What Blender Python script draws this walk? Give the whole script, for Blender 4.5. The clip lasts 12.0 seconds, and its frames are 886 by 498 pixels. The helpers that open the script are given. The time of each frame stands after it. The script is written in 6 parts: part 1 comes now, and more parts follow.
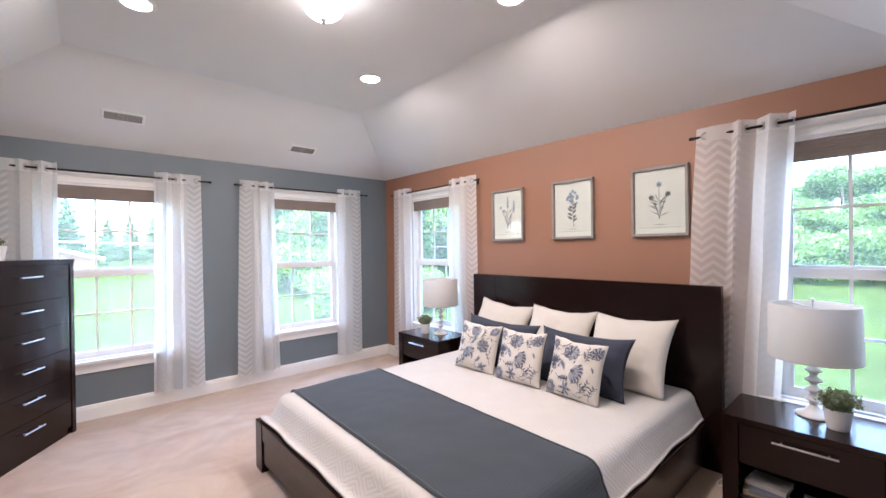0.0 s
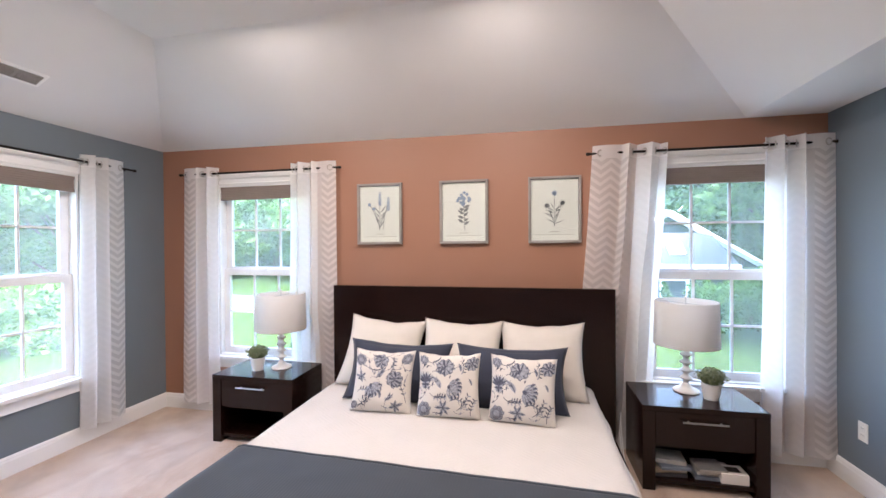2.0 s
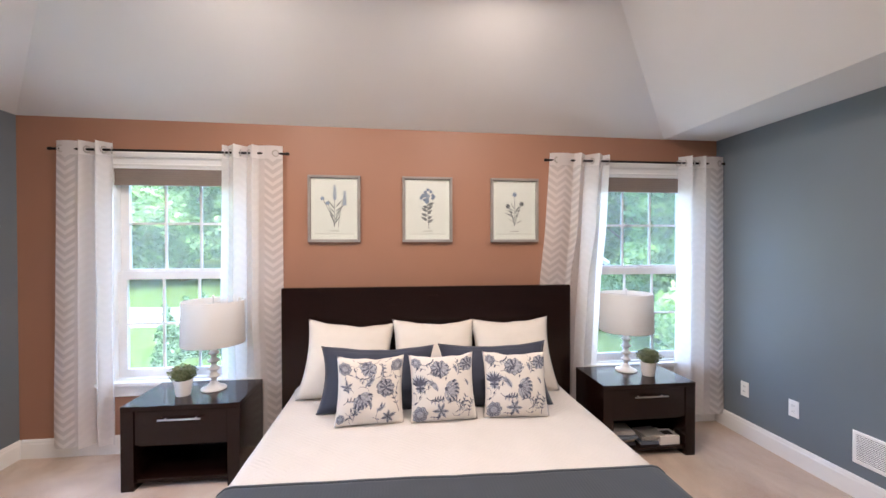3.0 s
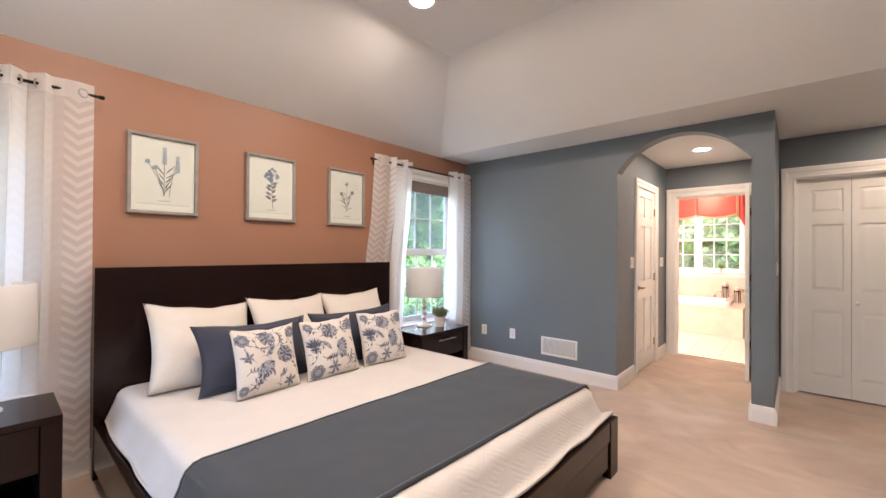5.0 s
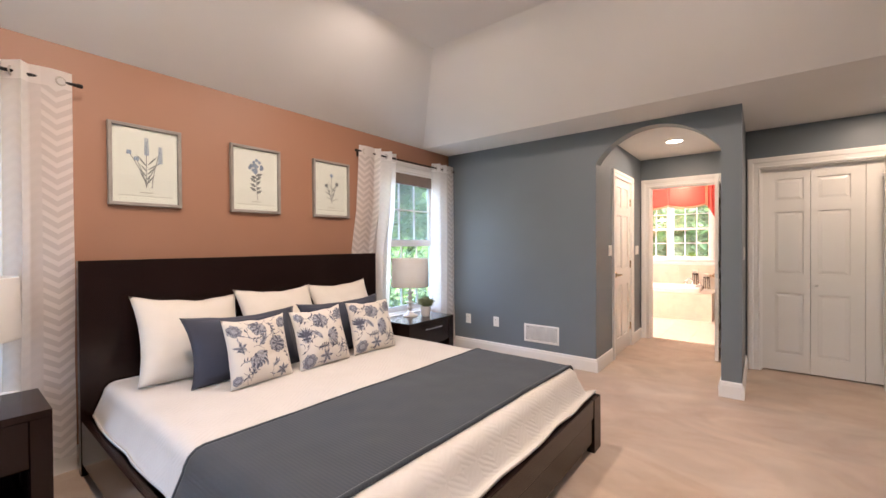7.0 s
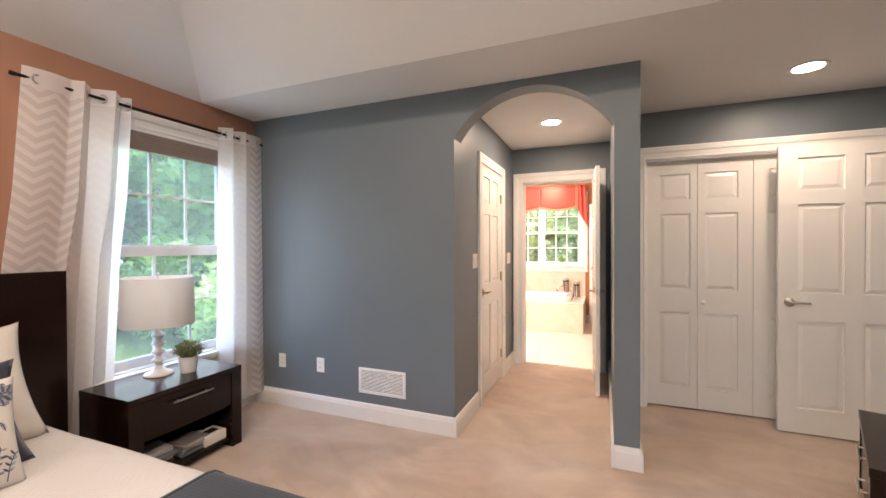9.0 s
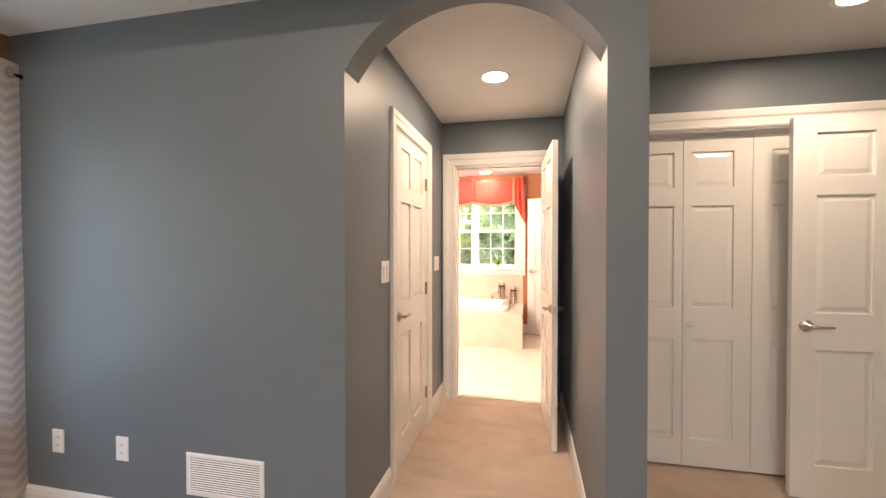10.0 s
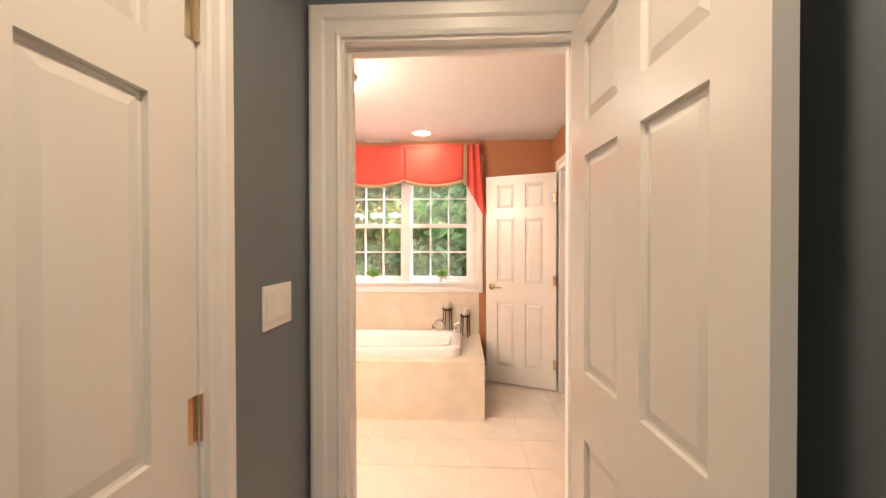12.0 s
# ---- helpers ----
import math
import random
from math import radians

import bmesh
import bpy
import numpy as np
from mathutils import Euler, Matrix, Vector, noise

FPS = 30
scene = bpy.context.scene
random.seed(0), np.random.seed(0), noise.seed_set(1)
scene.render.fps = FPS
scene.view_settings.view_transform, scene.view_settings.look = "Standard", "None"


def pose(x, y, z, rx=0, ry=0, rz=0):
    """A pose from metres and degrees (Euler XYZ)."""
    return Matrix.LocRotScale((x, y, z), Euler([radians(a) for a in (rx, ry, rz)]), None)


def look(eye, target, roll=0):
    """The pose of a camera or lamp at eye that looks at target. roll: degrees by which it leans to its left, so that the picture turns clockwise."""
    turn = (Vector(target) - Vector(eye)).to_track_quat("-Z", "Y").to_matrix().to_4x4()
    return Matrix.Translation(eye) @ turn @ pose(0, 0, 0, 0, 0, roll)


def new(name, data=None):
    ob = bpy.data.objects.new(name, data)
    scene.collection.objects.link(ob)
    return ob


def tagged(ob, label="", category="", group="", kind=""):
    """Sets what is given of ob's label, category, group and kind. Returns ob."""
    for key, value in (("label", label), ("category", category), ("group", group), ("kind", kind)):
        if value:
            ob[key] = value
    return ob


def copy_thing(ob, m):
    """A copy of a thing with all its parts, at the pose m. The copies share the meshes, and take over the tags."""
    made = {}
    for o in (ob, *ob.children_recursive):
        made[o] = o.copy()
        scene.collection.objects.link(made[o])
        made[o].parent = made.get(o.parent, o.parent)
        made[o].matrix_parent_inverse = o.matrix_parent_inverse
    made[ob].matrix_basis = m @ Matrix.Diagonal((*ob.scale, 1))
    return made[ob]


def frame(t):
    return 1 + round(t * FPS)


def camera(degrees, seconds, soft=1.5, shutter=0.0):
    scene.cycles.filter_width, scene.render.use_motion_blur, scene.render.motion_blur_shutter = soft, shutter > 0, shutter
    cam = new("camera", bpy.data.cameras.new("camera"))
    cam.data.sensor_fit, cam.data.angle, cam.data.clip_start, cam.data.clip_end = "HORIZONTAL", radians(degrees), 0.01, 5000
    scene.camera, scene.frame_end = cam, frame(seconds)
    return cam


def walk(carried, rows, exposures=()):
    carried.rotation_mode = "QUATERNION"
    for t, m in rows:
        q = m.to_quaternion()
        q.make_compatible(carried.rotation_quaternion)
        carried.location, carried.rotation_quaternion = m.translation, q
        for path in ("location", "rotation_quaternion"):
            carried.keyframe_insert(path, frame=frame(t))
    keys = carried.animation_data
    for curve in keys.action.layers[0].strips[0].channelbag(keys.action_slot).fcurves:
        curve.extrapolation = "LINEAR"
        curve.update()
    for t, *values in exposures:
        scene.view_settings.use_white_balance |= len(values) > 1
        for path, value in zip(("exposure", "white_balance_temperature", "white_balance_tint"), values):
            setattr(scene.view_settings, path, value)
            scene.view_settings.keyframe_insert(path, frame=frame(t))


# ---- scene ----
cam = camera(95.9, 12.0)
PATH = [
    (0, (0.283, 0.117, 1.488), (1.614, 1.61, 1.482), -0.9),
    (0.5, (0.221, 0.432, 1.513), (1.768, 1.701, 1.508), -0.7),
    (1, (0.206, 0.758, 1.551), (1.939, 1.755, 1.526), -0.9),
    (1.5, (0.229, 1.096, 1.542), (2.101, 1.801, 1.522), -0.7),
    (2, (0.256, 1.456, 1.533), (2.212, 1.875, 1.517), -0.4),
    (2.5, (0.292, 1.829, 1.546), (2.288, 1.953, 1.516), -0.5),
    (3, (0.294, 2.204, 1.524), (2.282, 1.978, 1.505), -0.1),
    (3.5, (0.321, 2.559, 1.479), (2.226, 1.95, 1.47), -0.1),
    (5.3, (0.332, 3.52, 1.309), (1.611, 1.983, 1.313), 0.1),
    (5.5, (0.316, 3.552, 1.318), (1.596, 2.015, 1.307), -0.2),
    (6, (0.352, 3.631, 1.272), (1.608, 2.074, 1.262), -0.3),
    (6.5, (0.339, 3.633, 1.268), (1.592, 2.074, 1.254), -0.3),
    (6.7, (0.327, 3.616, 1.274), (1.582, 2.06, 1.255), -0.4),
    (8.3, (0.527, 2.706, 1.319), (1.526, 0.974, 1.309), -0.1),
    (8.5, (0.523, 2.565, 1.325), (1.474, 0.806, 1.311), -0.1),
    (9, (0.652, 2.073, 1.338), (1.401, 0.219, 1.321), -0.2),
    (9.5, (0.773, 1.545, 1.353), (1.336, -0.374, 1.334), -0.1),
    (10, (0.874, 1.003, 1.362), (1.292, -0.952, 1.336), 0.0),
    (10.5, (0.982, 0.458, 1.361), (1.304, -1.516, 1.335), 0.0),
    (11, (1.062, -0.107, 1.358), (1.3, -2.093, 1.334), 0.0),
    (11.5, (1.097, -0.636, 1.36), (1.269, -2.628, 1.338), -0.0),
    (12, (1.108, -1.151, 1.364), (1.212, -3.148, 1.343), -0.1),
]
EXPOSURES = [(0, 4.63, 5300, 17), (3.5, 4.61, 5650, 16), (6, 4.50, 6000, 18), (8.5, 4.53, 6000, 17), (9.5, 4.55, 6080, 16), (10.5, 4.33, 6400, 15), (11, 4.05, 6500, 13), (11.5, 3.80, 6650, 12), (12, 3.78, 6350, 10)]
walk(cam, [(t, look(eye, target, roll)) for t, eye, target, roll in PATH], EXPOSURES)

# ---- world and lights ----
world = bpy.data.worlds.new("world")
scene.world = world
world.use_nodes = True
sky = world.node_tree.nodes.new("ShaderNodeTexSky")
sky.sky_type, sky.sun_disc = "NISHITA", False
sky.sun_elevation, sky.sun_rotation = radians(59), radians(240)
sky.air_density, sky.dust_density, sky.ozone_density = 1.0, 4.0, 1.0
back = world.node_tree.nodes["Background"]
back.inputs["Strength"].default_value = 0.15
world.node_tree.links.new(sky.outputs[0], back.inputs["Color"])

sun_data = bpy.data.lights.new("sun", "SUN")
sun_data.energy, sun_data.angle, sun_data.color = 1.25, radians(14), (1.0, 0.97, 0.92)
sun = new("sun", sun_data)
sun.matrix_world = look((-9.5, -5.5, 18), (0, 0, 0))

WARM = (1.0, 0.79, 0.58)
LAMP_WATTS = 1.2


def down_light(x, y, z, watts, radius=0.07, color=WARM):
    d = bpy.data.lights.new("ceiling_lamp", "AREA")
    d.shape, d.size, d.energy, d.color = "DISK", 2 * radius, watts, color
    new("ceiling_lamp", d).matrix_world = pose(x, y, z)


LOW, HIGH = 2.42, 2.958
TRAY_LAMPS = [(2.13, 3.10), (2.165, 1.59), (0.52, 3.06), (0.52, 1.60)]
for lx, ly in TRAY_LAMPS:
    down_light(lx, ly, HIGH - 0.012, LAMP_WATTS)
LOW_LAMPS = [(1.085, -1.55), (-0.50, -1.03), (1.50, -4.92)]
for lx, ly in LOW_LAMPS:
    down_light(lx, ly, LOW - 0.012, LAMP_WATTS * (0.22 if ly < -4 else 0.70 if lx > 0 else 0.44), 0.07, (1.0, 0.73, 0.48))
d = bpy.data.lights.new("bulb", "POINT")
d.energy, d.color, d.shadow_soft_size = 0.13, WARM, 0.08
new("bulb", d).location = (1.30, 2.24, 2.61)
d = bpy.data.lights.new("globe_bulb", "POINT")
d.energy, d.color, d.shadow_soft_size = 0.4, (1.0, 0.87, 0.70), 0.09
new("globe_bulb", d).location = (1.86, -3.62, 2.24)
# the row of vanity bulbs beside the doorway, mirrored in the bathroom window
for lx in (2.28, 2.60, 2.92):
    d = bpy.data.lights.new("vanity_lamp", "POINT")
    d.energy, d.color, d.shadow_soft_size = 2.35, (1.0, 0.89, 0.72), 0.036
    new("vanity_lamp", d).location = (lx, -2.735, 1.87)
# lamps added in the four bedroom window openings to boost the sky's light
for m, wide, high, watts in ((pose(0.472, 4.93, 1.32, -90), 0.84, 1.5, 0.10), (pose(2.265, 4.93, 1.32, -90), 0.84, 1.5, 0.10), (pose(3.50, 0.143, 1.32, 0, 90), 1.5, 0.84, 0.30), (pose(3.50, 3.830, 1.32, 0, 90), 1.5, 0.84, 0.10)):
    d = bpy.data.lights.new("window_daylight", "AREA")
    d.shape, d.size, d.size_y, d.energy, d.color = "RECTANGLE", wide, high, watts, (0.88, 0.95, 1.0)
    new("window_daylight", d).matrix_world = m


# ---- materials ----
def mat(name, color, rough=0.6, metal=0.0, vary=0.06, scale=6.0, bump=0.0, bump_scale=120.0, fine=0.0, sheen=0.0, coat=0.0, emit=None):
    """A surface with broad tone drift, fine grain and a slight relief."""
    m = bpy.data.materials.new(name)
    m.use_nodes = True
    n, l = m.node_tree.nodes, m.node_tree.links
    b = n["Principled BSDF"]
    b.inputs["Roughness"].default_value, b.inputs["Metallic"].default_value = rough, metal
    b.inputs["Sheen Weight"].default_value, b.inputs["Coat Weight"].default_value = sheen, coat
    co = n.new("ShaderNodeTexCoord")
    t1 = n.new("ShaderNodeTexNoise")
    t1.inputs["Scale"].default_value, t1.inputs["Detail"].default_value = scale, 3
    l.new(co.outputs["Object"], t1.inputs["Vector"])
    ramp = n.new("ShaderNodeValToRGB")
    lo, hi = [max(0, c * (1 - vary)) for c in color], [min(1, c * (1 + vary)) for c in color]
    ramp.color_ramp.elements[0].position, ramp.color_ramp.elements[1].position = 0.3, 0.7
    ramp.color_ramp.elements[0].color, ramp.color_ramp.elements[1].color = (*lo, 1), (*hi, 1)
    l.new(t1.outputs["Fac"], ramp.inputs["Fac"])
    out = ramp.outputs["Color"]
    if bump or fine:
        t2 = n.new("ShaderNodeTexNoise")
        t2.inputs["Scale"].default_value, t2.inputs["Detail"].default_value = bump_scale, 4
        l.new(co.outputs["Object"], t2.inputs["Vector"])
        if fine:
            mix = n.new("ShaderNodeMix")
            mix.data_type, mix.blend_type = "RGBA", "OVERLAY"
            mix.inputs["Factor"].default_value = fine
            l.new(out, mix.inputs["A"])
            l.new(t2.outputs["Fac"], mix.inputs["B"])
            out = mix.outputs["Result"]
        if bump:
            bp = n.new("ShaderNodeBump")
            bp.inputs["Strength"].default_value, bp.inputs["Distance"].default_value = bump, 0.004
            l.new(t2.outputs["Fac"], bp.inputs["Height"])
            l.new(bp.outputs["Normal"], b.inputs["Normal"])
    l.new(out, b.inputs["Base Color"])
    if emit:
        b.inputs["Emission Color"].default_value = (*emit[:3], 1)
        b.inputs["Emission Strength"].default_value = emit[3]
    return m


def wood(name, dark, light, rough=0.35):
    """Stained wood with grain along local y."""
    m = mat(name, light, rough, coat=0.05)
    n, l = m.node_tree.nodes, m.node_tree.links
    co = n.new("ShaderNodeTexCoord")
    mp = n.new("ShaderNodeMapping")
    mp.inputs["Scale"].default_value = (60, 3.0, 60)
    g = n.new("ShaderNodeTexNoise")
    g.inputs["Scale"].default_value, g.inputs["Detail"].default_value = 1.0, 6
    r = n.new("ShaderNodeValToRGB")
    r.color_ramp.elements[0].position, r.color_ramp.elements[1].position = 0.35, 0.68
    r.color_ramp.elements[0].color, r.color_ramp.elements[1].color = (*dark, 1), (*light, 1)
    b = n.new("ShaderNodeBump")
    b.inputs["Strength"].default_value, b.inputs["Distance"].default_value = 0.05, 0.001
    l.new(co.outputs["Object"], mp.inputs["Vector"])
    l.new(mp.outputs["Vector"], g.inputs["Vector"])
    l.new(g.outputs["Fac"], r.inputs["Fac"])
    l.new(g.outputs["Fac"], b.inputs["Height"])
    p = n["Principled BSDF"]
    p.inputs["Specular IOR Level"].default_value = 0.28
    l.new(r.outputs["Color"], p.inputs["Base Color"])
    l.new(b.outputs["Normal"], p.inputs["Normal"])
    return m


M_GREY = mat("blue_grey_wall_paint", (0.153, 0.182, 0.211), 0.46, vary=0.04, scale=1.5, bump=0.10, bump_scale=260)
M_TERRA = mat("terracotta_wall_paint", (0.315, 0.158, 0.096), 0.5, vary=0.03, scale=1.5, bump=0.10, bump_scale=260)
M_CEIL = mat("ceiling_paint", (0.74, 0.73, 0.72), 0.85, vary=0.015, scale=2, bump=0.08, bump_scale=200)
M_TRIM = mat("white_trim_paint", (0.80, 0.79, 0.77), 0.35, vary=0.02, scale=4, bump=0.03, bump_scale=60)
M_DOOR = mat("white_door_paint", (0.78, 0.77, 0.74), 0.27, vary=0.02, scale=3, bump=0.03, bump_scale=90)
M_CARPET = mat("beige_carpet", (0.51, 0.42, 0.34), 0.95, vary=0.13, scale=1.7, bump=0.9, bump_scale=420, fine=0.22, sheen=0.3)
# wear and vacuum marks in the pile
_n, _l = M_CARPET.node_tree.nodes, M_CARPET.node_tree.links
_ramp = next(q for q in _n if q.type == "VALTORGB")
_ramp.color_ramp.elements[0].color, _ramp.color_ramp.elements[1].color = (0.455, 0.312, 0.216, 1), (0.610, 0.490, 0.385, 1)
_t = next(q for q in _n if q.type == "TEX_NOISE" and abs(q.inputs["Scale"].default_value - 1.7) < 0.01)
_t.inputs["Distortion"].default_value, _t.inputs["Detail"].default_value, _t.inputs["Roughness"].default_value = 1.1, 6, 0.62
_map = _n.new("ShaderNodeMapping")
_map.inputs["Rotation"].default_value, _map.inputs["Scale"].default_value = (0, 0, radians(25)), (0.85, 1.3, 1)
_l.new(next(q for q in _n if q.type == "TEX_COORD").outputs["Object"], _map.inputs["Vector"])
_l.new(_map.outputs["Vector"], _t.inputs["Vector"])
# long streaks where the pile lies the other way
_map2, _streak, _range, _mul = _n.new("ShaderNodeMapping"), _n.new("ShaderNodeTexNoise"), _n.new("ShaderNodeMapRange"), _n.new("ShaderNodeMix")
_map2.inputs["Rotation"].default_value, _map2.inputs["Scale"].default_value = (0, 0, radians(38)), (1.0, 1.35, 1)
_streak.inputs["Scale"].default_value, _streak.inputs["Detail"].default_value, _streak.inputs["Distortion"].default_value = 1.1, 7, 2.2
_range.inputs["From Min"].default_value, _range.inputs["From Max"].default_value = 0.38, 0.55
_range.inputs["To Min"].default_value, _range.inputs["To Max"].default_value = 0.90, 1.04
_mul.data_type, _mul.blend_type = "RGBA", "MULTIPLY"
_mul.inputs["Factor"].default_value = 1.0
_base = _n["Principled BSDF"].inputs["Base Color"]
_l.new(next(q for q in _n if q.type == "TEX_COORD").outputs["Object"], _map2.inputs["Vector"])
_l.new(_map2.outputs["Vector"], _streak.inputs["Vector"])
_l.new(_streak.outputs["Fac"], _range.inputs["Value"])
_l.new(_base.links[0].from_socket, _mul.inputs["A"])
_l.new(_range.outputs["Result"], _mul.inputs["B"])
_l.new(_mul.outputs["Result"], _base)
M_WOOD = wood("espresso_wood", (0.0080, 0.0030, 0.0024), (0.0150, 0.0056, 0.0044), 0.22)
M_BLACKMETAL = mat("black_rod_metal", (0.015, 0.014, 0.014), 0.4, 0.8)
M_STEEL = mat("brushed_nickel", (0.62, 0.60, 0.57), 0.28, 1.0)
M_BRASS = mat("polished_brass", (0.78, 0.65, 0.46), 0.22, 1.0)
M_CHROME = mat("chrome", (0.80, 0.80, 0.80), 0.08, 1.0)
M_SHADE = mat("taupe_cellular_shade", (0.235, 0.19, 0.165), 0.9, bump=0.2, bump_scale=300)
M_VINYL = mat("white_window_vinyl", (0.80, 0.80, 0.79), 0.4)
M_PLASTIC = mat("ivory_plastic", (0.78, 0.75, 0.68), 0.4)
M_PLASTICW = mat("white_plastic", (0.82, 0.81, 0.79), 0.4)
M_DARK = mat("dark_gap", (0.01, 0.01, 0.01), 0.8)


# ---- building helpers ----
def box(bm, x0, x1, y0, y1, z0, z1, bevel=0.0):
    b = bmesh.new()
    bmesh.ops.create_cube(b, size=1.0)
    for v in b.verts:
        v.co = Vector(((x0 + x1) / 2 + v.co.x * (x1 - x0), (y0 + y1) / 2 + v.co.y * (y1 - y0), (z0 + z1) / 2 + v.co.z * (z1 - z0)))
    if bevel:
        bmesh.ops.bevel(b, geom=b.edges[:], offset=bevel, segments=2, affect="EDGES", profile=0.7)
    add_mesh(bm, b)
    return bm


def add_mesh(bm, b, m=None):
    """Joins the bmesh b into bm."""
    me = bpy.data.meshes.new("join")
    if m is not None:
        b.transform(m)
    b.to_mesh(me)
    bm.from_mesh(me)
    b.free()
    bpy.data.meshes.remove(me)


def cube(*a):
    return box(bmesh.new(), *a)


def turned(bm, profile, seg=24, at=(0, 0, 0)):
    """A body turned about z from (radius, height) pairs."""
    rings = []
    for r, z in profile:
        rings.append([bm.verts.new((at[0] + r * math.cos(2 * math.pi * i / seg), at[1] + r * math.sin(2 * math.pi * i / seg), at[2] + z)) for i in range(seg)])
    for a, b in zip(rings, rings[1:]):
        for i in range(seg):
            bm.faces.new((a[i], a[(i + 1) % seg], b[(i + 1) % seg], b[i]))
    for ring, flip in ((rings[0], True), (rings[-1], False)):
        if profile[0 if flip else -1][0] > 1e-4:
            bm.faces.new(ring[::-1] if flip else ring)
    return bm


def tube(bm, a, b, r, seg=12):
    a, b = Vector(a), Vector(b)
    t = turned(bmesh.new(), [(r, 0), (r, (b - a).length)], seg)
    add_mesh(bm, t, Matrix.Translation(a) @ (b - a).to_track_quat("Z", "Y").to_matrix().to_4x4())
    return bm


def mesh(name, bm, material, smooth=False):
    me = bpy.data.meshes.new(name)
    bmesh.ops.recalc_face_normals(bm, faces=bm.faces)
    if smooth:
        for f in bm.faces:
            f.smooth = True
    bm.to_mesh(me)
    bm.free()
    me.materials.append(material)
    return me


def part(name, bm, material, parent, label="", smooth=False, m=None):
    """Links a bmesh as one mesh object under a thing or a part."""
    ob = new(name, mesh(name, bm, material, smooth))
    ob.parent = parent
    if m is not None:
        ob.matrix_local = m
    if label:
        tagged(ob, label)
    return ob


def thing(name, label, category, m, group="", kind=""):
    ob = new(name)
    ob.matrix_world = m
    ob.empty_display_size = 0.1
    return tagged(ob, label, category, group, kind)


def structure(name, bm, material, label, category="", smooth=False):
    return tagged(new(name, mesh(name, bm, material, smooth)), label, category or name.split("_")[0], "", "structure")


def grid_wall(axis, u0, u1, v0, v1, z0, z1, holes):
    """A wall that runs along axis from u0 to u1, between v0 and v1 in thickness, with holes (u0, u1, z0, z1) through it."""
    us = sorted({u0, u1, *[h[0] for h in holes], *[h[1] for h in holes]})
    zs = sorted({z0, z1, *[h[2] for h in holes], *[h[3] for h in holes]})

    def solid(i, j):
        if not (0 <= i < len(us) - 1 and 0 <= j < len(zs) - 1):
            return False
        u, z = (us[i] + us[i + 1]) / 2, (zs[j] + zs[j + 1]) / 2
        return not any(h[0] < u < h[1] and h[2] < z < h[3] for h in holes)

    bm = bmesh.new()
    made = {}

    def vert(u, v, z):
        k = (round(u, 5), round(v, 5), round(z, 5))
        if k not in made:
            made[k] = bm.verts.new((u, v, z) if axis == "x" else (v, u, z))
        return made[k]

    for i in range(len(us) - 1):
        for j in range(len(zs) - 1):
            if not solid(i, j):
                continue
            a, b, c, d = us[i], us[i + 1], zs[j], zs[j + 1]
            for v in (v0, v1):
                bm.faces.new((vert(a, v, c), vert(b, v, c), vert(b, v, d), vert(a, v, d)))
            for other, p, q in (((i - 1, j), (a, c), (a, d)), ((i + 1, j), (b, c), (b, d)), ((i, j - 1), (a, c), (b, c)), ((i, j + 1), (a, d), (b, d))):
                if not solid(*other):
                    bm.faces.new((vert(p[0], v0, p[1]), vert(q[0], v0, q[1]), vert(q[0], v1, q[1]), vert(p[0], v1, p[1])))
    return bm


CASING = [(0.0, 0.0), (0.0, 0.012), (0.010, 0.016), (0.018, 0.012), (0.050, 0.014), (0.060, 0.021), (0.092, 0.024), (0.102, 0.020), (0.102, 0.0)]


def casing(x0, x1, z0, z1, profile=CASING, closed=False):
    """Moulded trim round an opening, in a plane with local x along the wall and -y out of it."""
    bm = bmesh.new()
    rows = []
    for u, v in profile:
        pts = [(x0 - u, z0 - (u if closed else 0)), (x0 - u, z1 + u), (x1 + u, z1 + u), (x1 + u, z0 - (u if closed else 0))]
        rows.append([bm.verts.new((x, -v, z)) for x, z in pts])
    for a, b in zip(rows, rows[1:]):
        for i in range(4 if closed else 3):
            bm.faces.new((a[i], a[(i + 1) % 4], b[(i + 1) % 4], b[i]))
    if not closed:
        bm.faces.new([r[0] for r in rows])
        bm.faces.new([r[3] for r in rows[::-1]])
    return bm


BASE = [(0.0, 0.0), (0.016, 0.0), (0.016, 0.100), (0.012, 0.112), (0.012, 0.120), (0.006, 0.132), (0.0, 0.134)]


def baseboard(p, q, out, label="white moulded baseboard along the wall"):
    """A skirting board from p to q; out points into the room."""
    bm = bmesh.new()
    ends = []
    for x, y in (p, q):
        ends.append([bm.verts.new((x + out[0] * (d + 0.001), y + out[1] * (d + 0.001), h)) for d, h in BASE])
    for i in range(len(BASE)):
        j = (i + 1) % len(BASE)
        bm.faces.new((ends[0][i], ends[0][j], ends[1][j], ends[1][i]))
    bm.faces.new(ends[0])
    bm.faces.new(ends[1][::-1])
    return structure("baseboard", bm, M_TRIM, label, "baseboard")


# ---- shell ----
EAST, NORTH, SOUTH, WEST = 3.47, 4.90, -0.54, -1.38
HALL_L, HALL_R, WING = 1.622, 0.597, 0.456
HALL_END, CLOSET = -2.45, -1.61
BATH_S, BATH_W, BATH_E = -5.22, 0.22, 3.30
WIN_Z = (0.525, 2.11)
WIN_N = [(0.017, 0.927), (1.810, 2.720)]
WIN_E = [(-0.312, 0.598), (3.375, 4.285)]
T = 0.14

